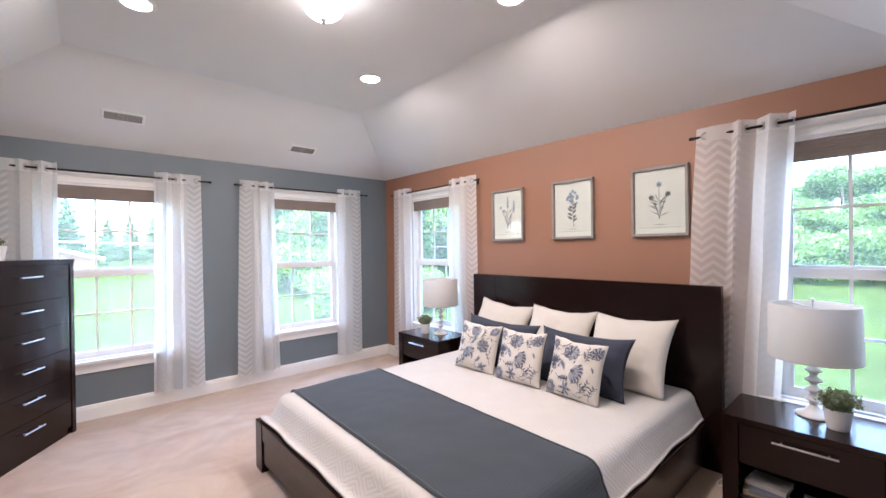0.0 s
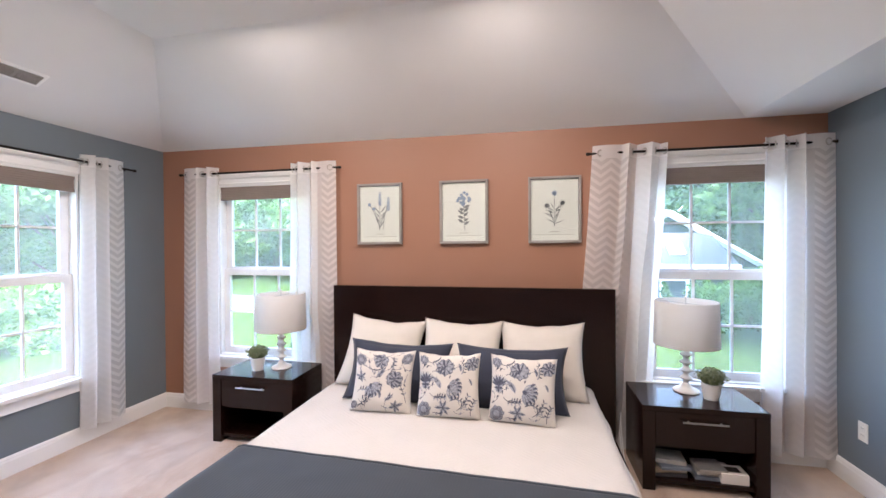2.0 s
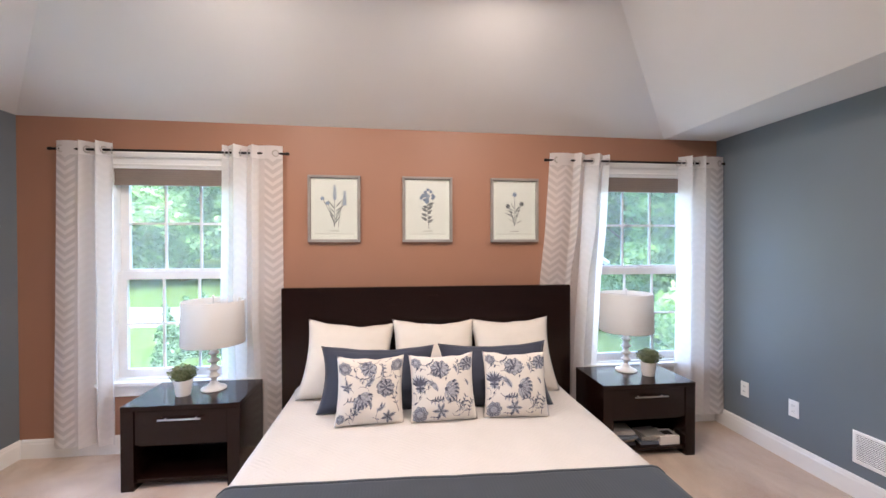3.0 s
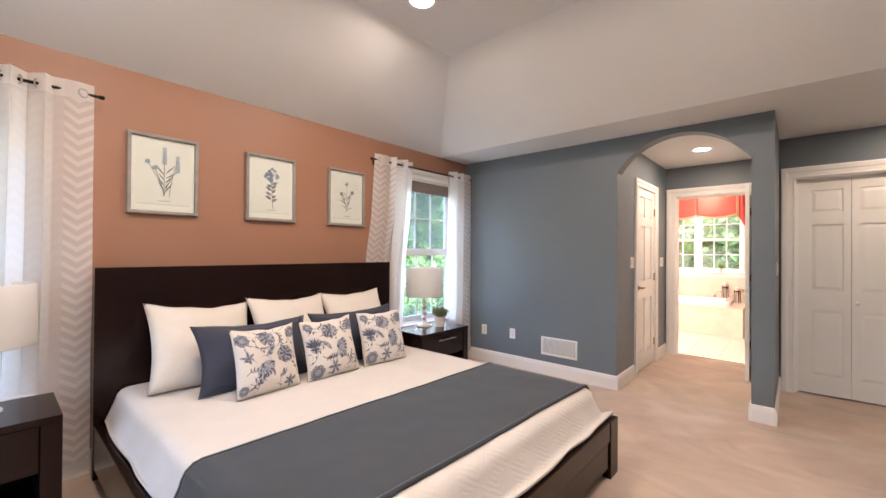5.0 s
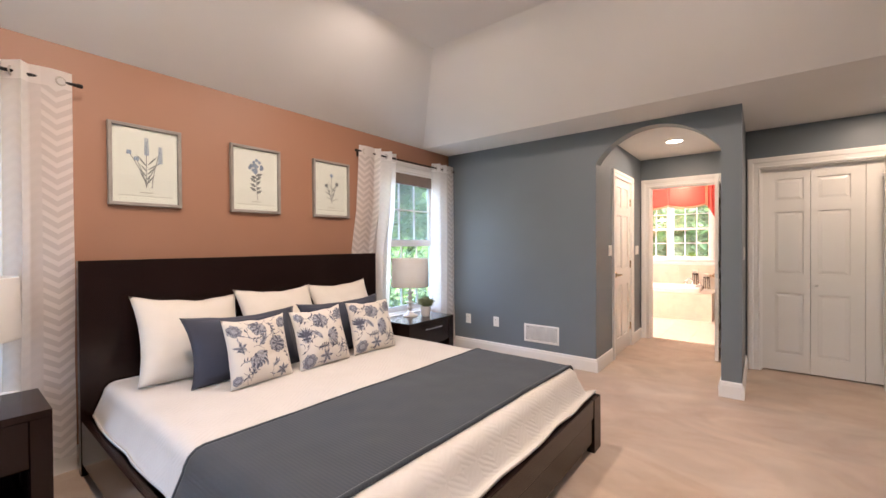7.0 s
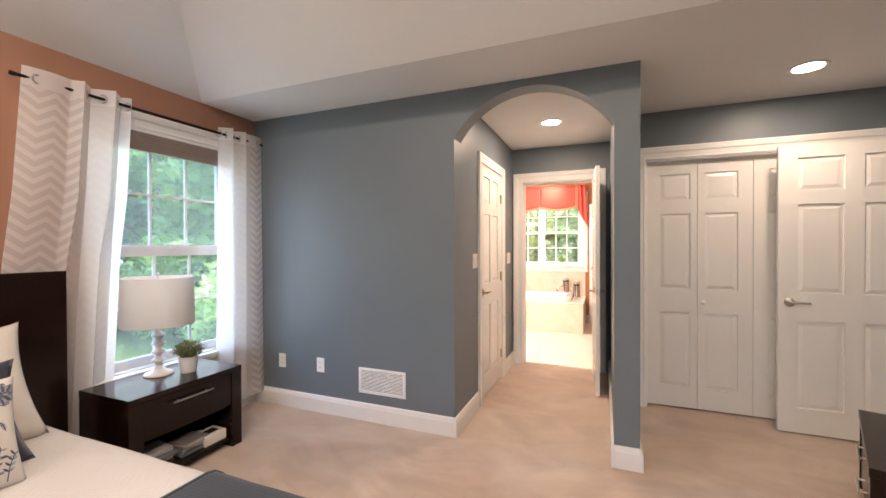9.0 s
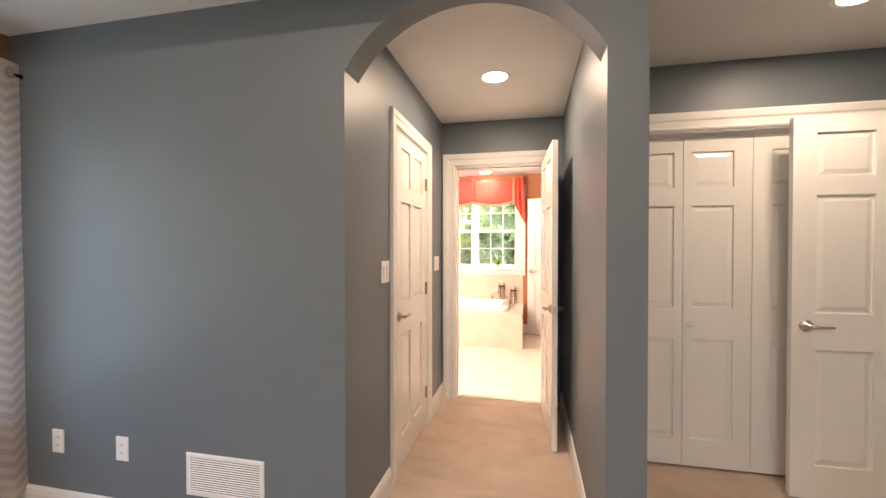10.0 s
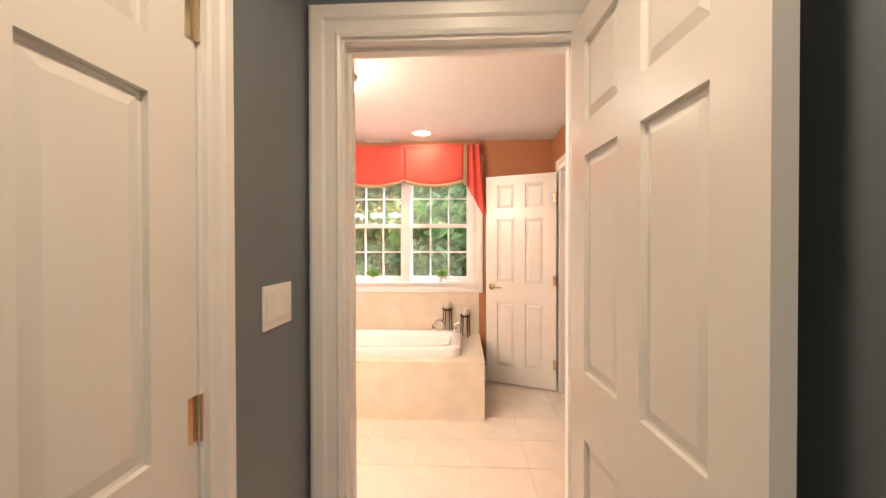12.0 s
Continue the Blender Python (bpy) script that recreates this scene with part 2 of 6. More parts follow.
wall_north = structure("wall_north", grid_wall("x", WEST - T, EAST, NORTH, NORTH + T, -0.1, LOW + 0.3, [(a, b, *WIN_Z) for a, b in WIN_N]), M_GREY, "blue-grey painted bedroom wall with two windows", "wall")
wall_east = structure("wall_east", grid_wall("y", SOUTH - T, NORTH + T, EAST, EAST + T, -0.1, LOW + 0.3, [(a, b, *WIN_Z) for a, b in WIN_E]), M_TERRA, "terracotta painted accent wall behind the bed", "wall")
wall_west = structure("wall_west", grid_wall("y", CLOSET - T, NORTH + T, WEST - T, WEST, -0.1, LOW + 0.3, []), M_GREY, "plain blue-grey bedroom wall behind the dresser", "wall")

# the south wall with its arched passage
ARCH_SPRING, ARCH_TOP = 2.080, 2.371


def arch_z(x):
    half, rise = (HALL_L - HALL_R) / 2, ARCH_TOP - ARCH_SPRING
    r = (half * half + rise * rise) / (2 * rise)
    return ARCH_TOP - r + math.sqrt(max(0, r * r - (x - (HALL_L + HALL_R) / 2) ** 2))


bm = cube(HALL_L, EAST, SOUTH - T, SOUTH, -0.1, LOW + 0.1)
box(bm, WING, HALL_R, SOUTH - T, SOUTH, -0.1, LOW + 0.1)
xs = [HALL_R + (HALL_L - HALL_R) * i / 40 for i in range(41)]
for a, b in zip(xs, xs[1:]):
    v = [bm.verts.new(c) for y in (SOUTH, SOUTH - T) for c in ((a, y, arch_z(a)), (b, y, arch_z(b)), (b, y, LOW + 0.1), (a, y, LOW + 0.1))]
    for f in ((0, 1, 2, 3), (7, 6, 5, 4), (1, 0, 4, 5)):
        bm.faces.new([v[i] for i in f])
bmesh.ops.remove_doubles(bm, verts=bm.verts, dist=0.0002)
wall_south = structure("wall_south", bm, M_GREY, "blue-grey wall with an arched opening to the hall", "wall")

SIDE_DOOR = (-1.918, -1.165)
wall_hall_east = structure("wall_hall_east", grid_wall("y", HALL_END - 0.12, SOUTH - T, HALL_L, HALL_L + T, -0.1, LOW + 0.1, [(*SIDE_DOOR, -0.1, 2.045)]), M_GREY, "blue-grey hall wall with a closed door", "wall")
wall_hall_west = structure("wall_hall_west", grid_wall("y", HALL_END, SOUTH - T, WING, HALL_R, -0.1, LOW + 0.1, []), M_GREY, "blue-grey wall between hall and closet", "wall")
BATH_DOOR = (0.735, 1.513)
wall_hall_end = structure("wall_hall_end", grid_wall("x", WING, HALL_L, HALL_END - 0.12, HALL_END, -0.1, LOW + 0.1, [(*BATH_DOOR, -0.1, 2.045)]), M_GREY, "blue-grey wall round the bathroom doorway", "wall")
CLOSET_X = (-1.163, 0.345)
wall_closet = structure("wall_closet", grid_wall("x", WEST - T, WING, CLOSET - T, CLOSET, -0.1, LOW + 0.1, [(*CLOSET_X, -0.1, 2.035)]), M_GREY, "blue-grey wall above the closet doors", "wall")
closet_back = structure("wall_closet_back", cube(WEST - T, WING, CLOSET - 0.70, CLOSET - 0.62, -0.1, LOW + 0.1), M_GREY, "plain back wall inside the closet", "wall")

M_BATHWALL = mat("orange_brown_bath_paint", (0.46, 0.205, 0.095), 0.5, vary=0.03, scale=2, bump=0.1, bump_scale=250)
BWIN = (1.02, 2.38)
BWIN_Z = (0.98, 2.16)
wall_bath_south = structure("wall_bath_south", grid_wall("x", BATH_W - 0.95, BATH_E + T, BATH_S - T, BATH_S, -0.1, LOW + 0.1, [(*BWIN, *BWIN_Z)]), M_BATHWALL, "orange-brown bathroom wall with a double window", "wall")
BD2 = (-4.88, -4.14)
wall_bath_west = structure("wall_bath_west", grid_wall("y", BATH_S, HALL_END - 0.12, BATH_W - T, BATH_W, -0.1, LOW + 0.1, [(*BD2, -0.1, 2.05)]), M_BATHWALL, "orange-brown bathroom side wall with a doorway", "wall")
wall_bath_nook = structure("wall_bath_nook", cube(BATH_W - 0.95, BATH_W - 0.87, BATH_S, HALL_END - 0.12, -0.1, LOW + 0.1), M_BATHWALL, "plain wall beyond the inner bathroom doorway", "wall")
wall_bath_east = structure("wall_bath_east", cube(BATH_E, BATH_E + T, BATH_S, HALL_END - 0.12, -0.1, LOW + 0.1), M_BATHWALL, "plain orange-brown bathroom side wall", "wall")
wall_bath_north = structure("wall_bath_north", cube(HALL_L, BATH_E + T, HALL_END - 0.12, HALL_END - 0.004, -0.1, LOW + 0.1), M_BATHWALL, "plain bathroom wall beside the doorway", "wall")

closet_side = structure("wall_closet_side", cube(WEST - T, WEST, CLOSET - 0.62, CLOSET - T, -0.1, LOW + 0.1), M_GREY, "plain side wall inside the closet", "wall")
# unseen wall, added to shut the sky out of the nook
nook_end = structure("wall_nook_end", cube(BATH_W - 0.95, WING, HALL_END - 0.12, HALL_END, -0.1, LOW + 0.1), M_BATHWALL, "unseen wall closing the nook behind the closet", "wall")
side_back = structure("wall_side_closet", cube(HALL_L + T + 0.001, HALL_L + T + 0.06, SIDE_DOOR[0] - 0.2, SIDE_DOOR[1] + 0.2, -0.1, LOW + 0.1), M_GREY, "plain wall closing the space behind the side door", "wall")

floor = structure("floor", cube(WEST - T, EAST + T, HALL_END - 0.06, NORTH + T, -0.12, 0.0), M_CARPET, "beige cut-pile carpet with vacuum marks and wear", "carpet")

# the carpet seam before the arch
bm = bmesh.new()
ends = [[bm.verts.new((x, y + dy, dz)) for dy, dz in ((-0.020, -0.001), (-0.008, 0.006), (-0.002, 0.001), (0.004, 0.006), (0.018, -0.001))] for x, y in [(HALL_L - 0.02 - 0.985 * k / 24, -0.565 - 0.14 * k / 24 + 0.012 * noise.noise((k * 0.35, 2, 5))) for k in range(25)]]
for a, b in zip(ends, ends[1:]):
    for k in range(4):
        bm.faces.new((a[k], a[k + 1], b[k + 1], b[k]))
carpet_seam = structure("carpet_seam", bm, M_CARPET, "raised beige carpet seam across the arched passage", "carpet seam", True)

# tray ceiling: low soffit, four slopes, a flat middle
TX0, TX1, TY0, TY1, IN = -0.78, EAST, -0.05, NORTH, 0.95
bm = bmesh.new()
lo = [bm.verts.new((x, y, z)) for x, y, z in ((TX0, TY0, LOW), (TX1, TY0, LOW), (TX1, TY1, 2.455), (TX0, TY1, 2.455))]
hi = [bm.verts.new((x, y, HIGH)) for x, y in ((TX0 + IN, TY0 + IN), (TX1 - IN, TY0 + IN), (TX1 - IN, TY1 - IN), (TX0 + IN, TY1 - IN))]
for i in range(4):
    bm.faces.new((lo[i], lo[(i + 1) % 4], hi[(i + 1) % 4], hi[i]))
bm.faces.new(hi)
out = [bm.verts.new((x, y, LOW)) for x, y in ((WEST, CLOSET), (EAST, CLOSET), (EAST, TY0), (TX0, NORTH), (WEST, NORTH))]
out[4].co.z = 2.455
bm.faces.new((out[0], out[1], lo[1], lo[0]))
bm.faces.new((out[0], lo[0], lo[3], out[4]))
bmesh.ops.delete(bm, geom=[v for v in bm.verts if not v.link_faces], context="VERTS")
ret = bmesh.ops.extrude_face_region(bm, geom=bm.faces[:])
for v in [g for g in ret["geom"] if isinstance(g, bmesh.types.BMVert)]:
    v.co.z += 0.12
ceiling = structure("ceiling", bm, M_CEIL, "white tray ceiling with sloped sides over the bedroom", "ceiling")
ceiling_hall = structure("ceiling_hall", cube(HALL_R, HALL_L, HALL_END, CLOSET - 0.001, LOW, LOW + 0.12), M_CEIL, "flat white hall ceiling", "ceiling")
ceiling_closet = structure("ceiling_closet", cube(WEST - T, WING, CLOSET - 0.62, CLOSET - 0.001, LOW, LOW + 0.12), M_CEIL, "flat ceiling inside the closet", "ceiling")
ceiling_bath = structure("ceiling_bath", cube(BATH_W - 0.95, BATH_E, BATH_S, HALL_END - 0.12, LOW, LOW + 0.12), M_CEIL, "flat white bathroom ceiling", "ceiling")

baseboard((WEST, NORTH), (EAST, NORTH), (0, -1))
baseboard((EAST, NORTH - 0.018), (EAST, SOUTH + 0.018), (-1, 0))
baseboard((EAST, SOUTH), (HALL_L, SOUTH), (0, 1))
baseboard((HALL_L, SOUTH + 0.017), (HALL_L, SIDE_DOOR[1] + 0.092), (-1, 0))
baseboard((HALL_L, SIDE_DOOR[0] - 0.092), (HALL_L, HALL_END), (-1, 0))
baseboard((HALL_R, SOUTH + 0.017), (HALL_R, HALL_END), (1, 0))
baseboard((HALL_R, SOUTH), (WING, SOUTH), (0, 1))
baseboard((WING, SOUTH + 0.017), (WING, CLOSET), (-1, 0))
baseboard((WEST, CLOSET), (WEST, NORTH - 0.018), (1, 0))
baseboard((0.95, BATH_S), (BATH_W, BATH_S), (0, 1))


# ---- windows ----
def window(name, w, h, cols=3, rows=2, label="", m=None, blind=True, trim=True):
    """A double-hung window: local x along the wall from 0 to w, -y into the room, z from 0 to h."""
    win = thing(name, label, "window", m, "", "structure")
    part("jamb", _ring(0, w, 0, h, 0.018, -0.002, 0.138), M_VINYL, win)
    if trim:
        part("window_casing", casing(-0.006, w + 0.006, 0.0, h, CASING), M_TRIM, win)
        part("window_sill", box(bmesh.new(), -0.11, w + 0.11, -0.055, 0.05, -0.022, 0.006, 0.005), M_TRIM, win)
        part("apron", box(bmesh.new(), -0.085, w + 0.085, -0.018, -0.001, -0.105, -0.022, 0.004), M_TRIM, win)
    mid = h * 0.487 if not trim else h * 0.492
    for sash, z0, z1, y in (("upper_sash", mid - 0.015, h - 0.018, 0.095), ("lower_sash", 0.018, mid + 0.025, 0.060)):
        s = part(sash, _ring(0.018, w - 0.018, z0, z1, 0.058 if trim else 0.042, y - 0.015, y + 0.015), M_VINYL, win)
        st = 0.058 if trim else 0.042
        ax0, ax1, az0, az1 = 0.018 + st, w - 0.018 - st, z0 + st, z1 - st
        for i in range(1, cols):
            x = ax0 + (ax1 - ax0) * i / cols
            part("muntin", cube(x - 0.008, x + 0.008, y - 0.008, y + 0.008, az0, az1), M_VINYL, s)
        for j in range(1, rows):
            z = az0 + (az1 - az0) * j / rows
            part("muntin", cube(ax0, ax1, y - 0.0075, y + 0.0075, z - 0.008, z + 0.008), M_VINYL, s)
        g = part("pane", cube(ax0 - 0.004, ax1 + 0.004, y - 0.002, y + 0.002, az0 - 0.004, az1 + 0.004), M_GLASS if trim else M_GLASSB, s, "clear glass pane")
        g.visible_shadow = False
    lock = part("sash_lock", box(bmesh.new(), w / 2 - 0.03, w / 2 + 0.03, 0.03, 0.045, mid + 0.012, mid + 0.03, 0.004), M_VINYL, win)
    if blind:
        b = box(bmesh.new(), 0.02, w - 0.02, 0.005, 0.042, h - 0.045, h - 0.019, 0.003)
        n = 5
        for i in range(n):
            z = h - 0.045 - 0.016 * i
            box(b, 0.022, w - 0.022, 0.008, 0.038, z - 0.0155, z, 0.004)
        box(b, 0.02, w - 0.02, 0.006, 0.040, h - 0.045 - 0.016 * n - 0.014, h - 0.045 - 0.016 * n, 0.003)
        part("cellular_shade", b, M_SHADE, win, "taupe cellular shade drawn up")
    return win


def _ring(x0, x1, z0, z1, t, y0, y1):
    bm = cube(x0, x0 + t, y0, y1, z0, z1)
    box(bm, x1 - t, x1, y0, y1, z0, z1)
    box(bm, x0 + t, x1 - t, y0, y1, z0, z0 + t)
    box(bm, x0 + t, x1 - t, y0, y1, z1 - t, z1)
    return bm


def glass(name, haze_share):
    """Clear glass with a pale translucent haze mixed in, imitating glare from the sky."""
    m = bpy.data.materials.new(name)
    m.use_nodes = True
    n, l = m.node_tree.nodes, m.node_tree.links
    n.remove(n["Principled BSDF"])
    tr, gl, mix, lw = n.new("ShaderNodeBsdfTransparent"), n.new("ShaderNodeBsdfGlossy"), n.new("ShaderNodeMixShader"), n.new("ShaderNodeLayerWeight")
    haze, haze_mix, power, scale_ = n.new("ShaderNodeBsdfTranslucent"), n.new("ShaderNodeMixShader"), n.new("ShaderNodeMath"), n.new("ShaderNodeMath")
    tr.inputs["Color"].default_value = (0.95, 0.985, 0.975, 1)
    haze.inputs["Color"].default_value = (0.92, 0.91, 0.64, 1)
    haze_mix.inputs[0].default_value = haze_share
    gl.inputs["Roughness"].default_value = 0.02
    lw.inputs["Blend"].default_value = 0.5
    power.operation, power.inputs[1].default_value = "POWER", 4.0
    scale_.operation, scale_.inputs[1].default_value, scale_.inputs[2].default_value = "MULTIPLY_ADD", 0.5, 0.03
    l.new(lw.outputs["Facing"], power.inputs[0])
    l.new(power.outputs[0], scale_.inputs[0])
    l.new(scale_.outputs[0], mix.inputs[0])
    l.new(tr.outputs[0], haze_mix.inputs[1])
    l.new(haze.outputs[0], haze_mix.inputs[2])
    l.new(haze_mix.outputs[0], mix.inputs[1])
    l.new(gl.outputs[0], mix.inputs[2])
    l.new(mix.outputs[0], n["Material Output"].inputs["Surface"])
    return m


M_GLASS = glass("window_glass", 0.092)
M_GLASSB = glass("bath_window_glass", 0.03)
M_CLEAR = glass("picture_glass", 0.0)
WH = WIN_Z[1] - WIN_Z[0]
LABEL_W = "white double-hung window with grilles and taupe shade"
for k, (a, b) in enumerate(WIN_N):
    window(f"window_{k + 1}", b - a, WH, label=LABEL_W, m=pose(a, NORTH, WIN_Z[0]))
for k, (a, b) in enumerate(WIN_E):
    window(f"window_{k + 3}", b - a, WH, label=LABEL_W, m=pose(EAST, b, WIN_Z[0], 0, 0, -90))
bhw = (BWIN[1] - BWIN[0]) / 2
for k in range(2):
    window(f"window_{k + 5}", bhw, BWIN_Z[1] - BWIN_Z[0], label="white double-hung bathroom window with grilles", m=pose(BWIN[1] - k * bhw, BATH_S, BWIN_Z[0], 0, 0, 180), blind=False, trim=False)
bt = thing("window_trim", "white moulded casing round the bathroom double window", "window trim", pose(BWIN[1], BATH_S, BWIN_Z[0], 0, 0, 180), "", "structure")
part("casing", casing(0, 2 * bhw, 0, BWIN_Z[1] - BWIN_Z[0], CASING, True), M_TRIM, bt)
part("mullion", box(bmesh.new(), bhw - 0.045, bhw + 0.045, -0.012, 0.02, 0.002, BWIN_Z[1] - BWIN_Z[0], 0.004), M_TRIM, bt)
part("sill", box(bmesh.new(), -0.06, 2 * bhw + 0.06, -0.05, 0.05, -0.02, 0.004, 0.005), M_TRIM, bt)


# ---- doors ----
def raised_panel(x0, x1, z0, z1):
    """A raised and fielded panel, alike on both sides."""
    bm = bmesh.new()
    rings = []
    for inset, y in ((0.0, 0.005), (0.008, 0.005), (0.034, 0.0125), (0.036, 0.0125)):
        for s in (-1, 1):
            rings.append((s, [bm.verts.new((x, s * y, z)) for x, z in ((x0 + inset, z0 + inset), (x1 - inset, z0 + inset), (x1 - inset, z1 - inset), (x0 + inset, z1 - inset))]))
    for s in (-1, 1):
        rs = [r for q, r in rings if q == s]
        for a, b in zip(rs, rs[1:]):
            for i in range(4):
                bm.faces.new((a[i], a[(i + 1) % 4], b[(i + 1) % 4], b[i]))
        bm.faces.new(rs[-1])
    a, b = rings[0][1], rings[1][1]
    for i in range(4):
        bm.faces.new((a[i], a[(i + 1) % 4], b[(i + 1) % 4], b[i]))
    return bm


PANEL_Z = ((0.188, 0.803), (0.998, 1.618), (1.715, 1.945))


BIFOLD_Z = ((0.182, 0.788), (0.978, 1.590), (1.700, 1.912))


def door_leaf(root, w, h=2.02, t=0.0175, columns=2, stile=0.115, mid=0.105, material=None, z0=0.012, last=None, heights=PANEL_Z):
    """Stiles, rails and fielded panels: local x from the hinge to w, z up from z0."""
    material = material or M_DOOR
    last = stile if last is None else last
    pw = (w - stile - last - (columns - 1) * mid) / columns
    cols = [(stile + i * (pw + mid), stile + i * (pw + mid) + pw) for i in range(columns)]
    holes = [(a, b, c, d) for a, b in cols for c, d in heights]
    bm = grid_wall("x", 0, w, -t, t, z0, z0 + h, holes)
    part("leaf", bm, material, root)
    for a, b, c, d in holes:
        part("panel", raised_panel(a, b, c, d), material, root)


def lever(root, x, z, side, metal, toward=-1, t=0.0175):
    """A lever handle on one face of a leaf."""
    rose = turned(bmesh.new(), [(0.0, 0.0), (0.032, 0.0), (0.032, 0.004), (0.024, 0.011), (0.011, 0.014), (0.011, 0.045), (0.0, 0.047)], 20)
    h = part("door_handle", rose, metal, root, "metal lever door handle", True, pose(x, side * t, z, -90 * side if side > 0 else 90))
    arm = bmesh.new()
    pts = [(0, 0.010), (0.03, 0.0095), (0.07, 0.008), (0.105, 0.0065)]
    rings = []
    for d, r in pts:
        rings.append([arm.verts.new((x + toward * d, side * (t + 0.043) + 0.6 * r * math.cos(q * math.pi / 4), z - 0.06 * d * d / 0.01 * 0.02 + r * math.sin(q * math.pi / 4))) for q in range(8)])
    for a, b in zip(rings, rings[1:]):
        for q in range(8):
            arm.faces.new((a[q], a[(q + 1) % 8], b[(q + 1) % 8], b[q]))
    arm.faces.new(rings[0])
    arm.faces.new(rings[-1])
    part("lever", arm, metal, root, "", True)


def hinges(root, side, t=0.0175, zs=(0.25, 1.03, 1.80), x=0.0):
    for z in zs:
        bm = tube(bmesh.new(), (x, side * (t + 0.005), z - 0.045), (x, side * (t + 0.005), z + 0.045), 0.0065, 10)
        box(bm, x, x + 0.028, side * t - 0.0015, side * t + 0.0022, z - 0.044, z + 0.044)
        part("hinge", bm, M_BRASS, root, "brass butt hinge")


def door_frame(name, w, h, depth, m, label, both=True, broad=1.0):
    """Jambs, stops and casing of a doorway; local x across it, -y out of the near face."""
    f = thing(name, label, "door frame", m, "", "structure")
    bm = cube(-0.002, 0.016, 0.0, depth, 0, h)
    box(bm, w - 0.016, w + 0.002, 0.0, depth, 0, h)
    box(bm, 0.016, w - 0.016, 0.0, depth, h - 0.016, h + 0.001)
    part("jamb", bm, M_TRIM, f)
    bm = cube(0.016, w - 0.016, 0.045, 0.082, h - 0.028, h - 0.0162)
    box(bm, 0.0162, 0.027, 0.045, 0.082, 0, h - 0.0282)
    box(bm, w - 0.027, w - 0.0162, 0.045, 0.082, 0, h - 0.0282)
    part("stop", bm, M_TRIM, f)
    part("casing", casing(0.005, w - 0.005, 0.0, h - 0.005, [(u * broad, v) for u, v in CASING]), M_TRIM, f)
    if both:
        part("casing", casing(0.005, w - 0.005, 0.0, h - 0.005), M_TRIM, f, m=pose(w, depth, 0, 0, 0, 180))
    return f


DH = 2.045
# closed side door in the hall, hinged at its far side, opening towards the hall
door_frame("door_frame_1", SIDE_DOOR[1] - SIDE_DOOR[0], DH, T, pose(HALL_L, SIDE_DOOR[1], 0, 0, 0, -90), "white casing round the closed hall door", False, 0.75)
d1 = thing("door_1", "closed white six-panel door with brass lever in the hall", "door", pose(HALL_L + 0.022, SIDE_DOOR[0] + 0.018, 0, 0, 0, 90), "", "structure")
door_leaf(d1, SIDE_DOOR[1] - SIDE_DOOR[0] - 0.036, stile=0.115, mid=0.085, last=0.122)
lever(d1, 0.645, 0.93, 1, M_BRASS, -1)
hinges(d1, 1)
# bathroom door, standing open into the hall
bwid = BATH_DOOR[1] - BATH_DOOR[0]
door_frame("door_frame_2", bwid, DH, 0.12, pose(BATH_DOOR[1], HALL_END, 0, 0, 0, 180), "white casing round the bathroom doorway")
d2 = thing("door_2", "white six-panel bathroom door standing open", "door", pose(BATH_DOOR[0] + 0.018, HALL_END + 0.018, 0, 0, 0, 93.5), "", "structure")
door_leaf(d2, 0.760)
for s in (-1, 1):
    lever(d2, 0.697, 0.93, s, M_BRASS if s < 0 else M_STEEL, -1)
part("latch_plate", cube(0.7595, 0.7615, -0.013, 0.013, 0.905, 0.955), M_STEEL, d2)
hinges(d2, 1)
part("strike_plate", cube(bwid - 0.0185, bwid - 0.0165, 0.03, 0.062, 0.90, 0.96), M_BRASS, bpy.data.objects["door_frame_2"])
# entry door, opened flat before the closet
d3 = thing("door_3", "white six-panel bedroom door standing open before the closet", "door", pose(-1.325, -1.475, 0, 0, 0, 0), "", "structure")
door_leaf(d3, 0.830, stile=0.108, mid=0.100)
for s in (-1, 1):
    lever(d3, 0.765, 0.93, s, M_STEEL, -1)
hinges(d3, -1)
part("latch_plate", cube(0.8295, 0.8315, -0.013, 0.013, 0.905, 0.955), M_STEEL, d3)
# closet bifold doors
cw = (CLOSET_X[1] - CLOSET_X[0] - 0.036) / 4
door_frame("door_frame_3", CLOSET_X[1] - CLOSET_X[0], 2.035, T, pose(CLOSET_X[1], CLOSET, 0, 0, 0, 180), "white casing round the closet opening", False)
for k in range(4):
    bf = thing(f"door_{4 + k}", "closed white three-panel bifold closet door leaf", "closet door", pose(CLOSET_X[1] - 0.018 - k * cw, CLOSET - 0.07, 0, 0, 0, 180), "bifold closet doors", "structure")
    door_leaf(bf, cw - 0.003, 1.999, 0.0165, 1, 0.096 if k % 2 == 0 else 0.045, z0=0.016, last=0.048 if k % 2 == 0 else 0.096, heights=BIFOLD_Z)
    if k in (1, 2):
        kx = 0.035 if k == 1 else cw - 0.035
        part("knob", turned(bmesh.new(), [(0.0, 0.0), (0.008, 0.0), (0.007, 0.012), (0.016, 0.02), (0.017, 0.028), (0.010, 0.034), (0.0, 0.035)], 16), M_PLASTICW, bf, "white round knob", True, pose(kx, -0.0165, 0.88, 90))
part("track", cube(0.018, CLOSET_X[1] - CLOSET_X[0] - 0.018, 0.05, 0.09, 2.0165, 2.0185), M_DARK, bpy.data.objects["door_frame_3"])
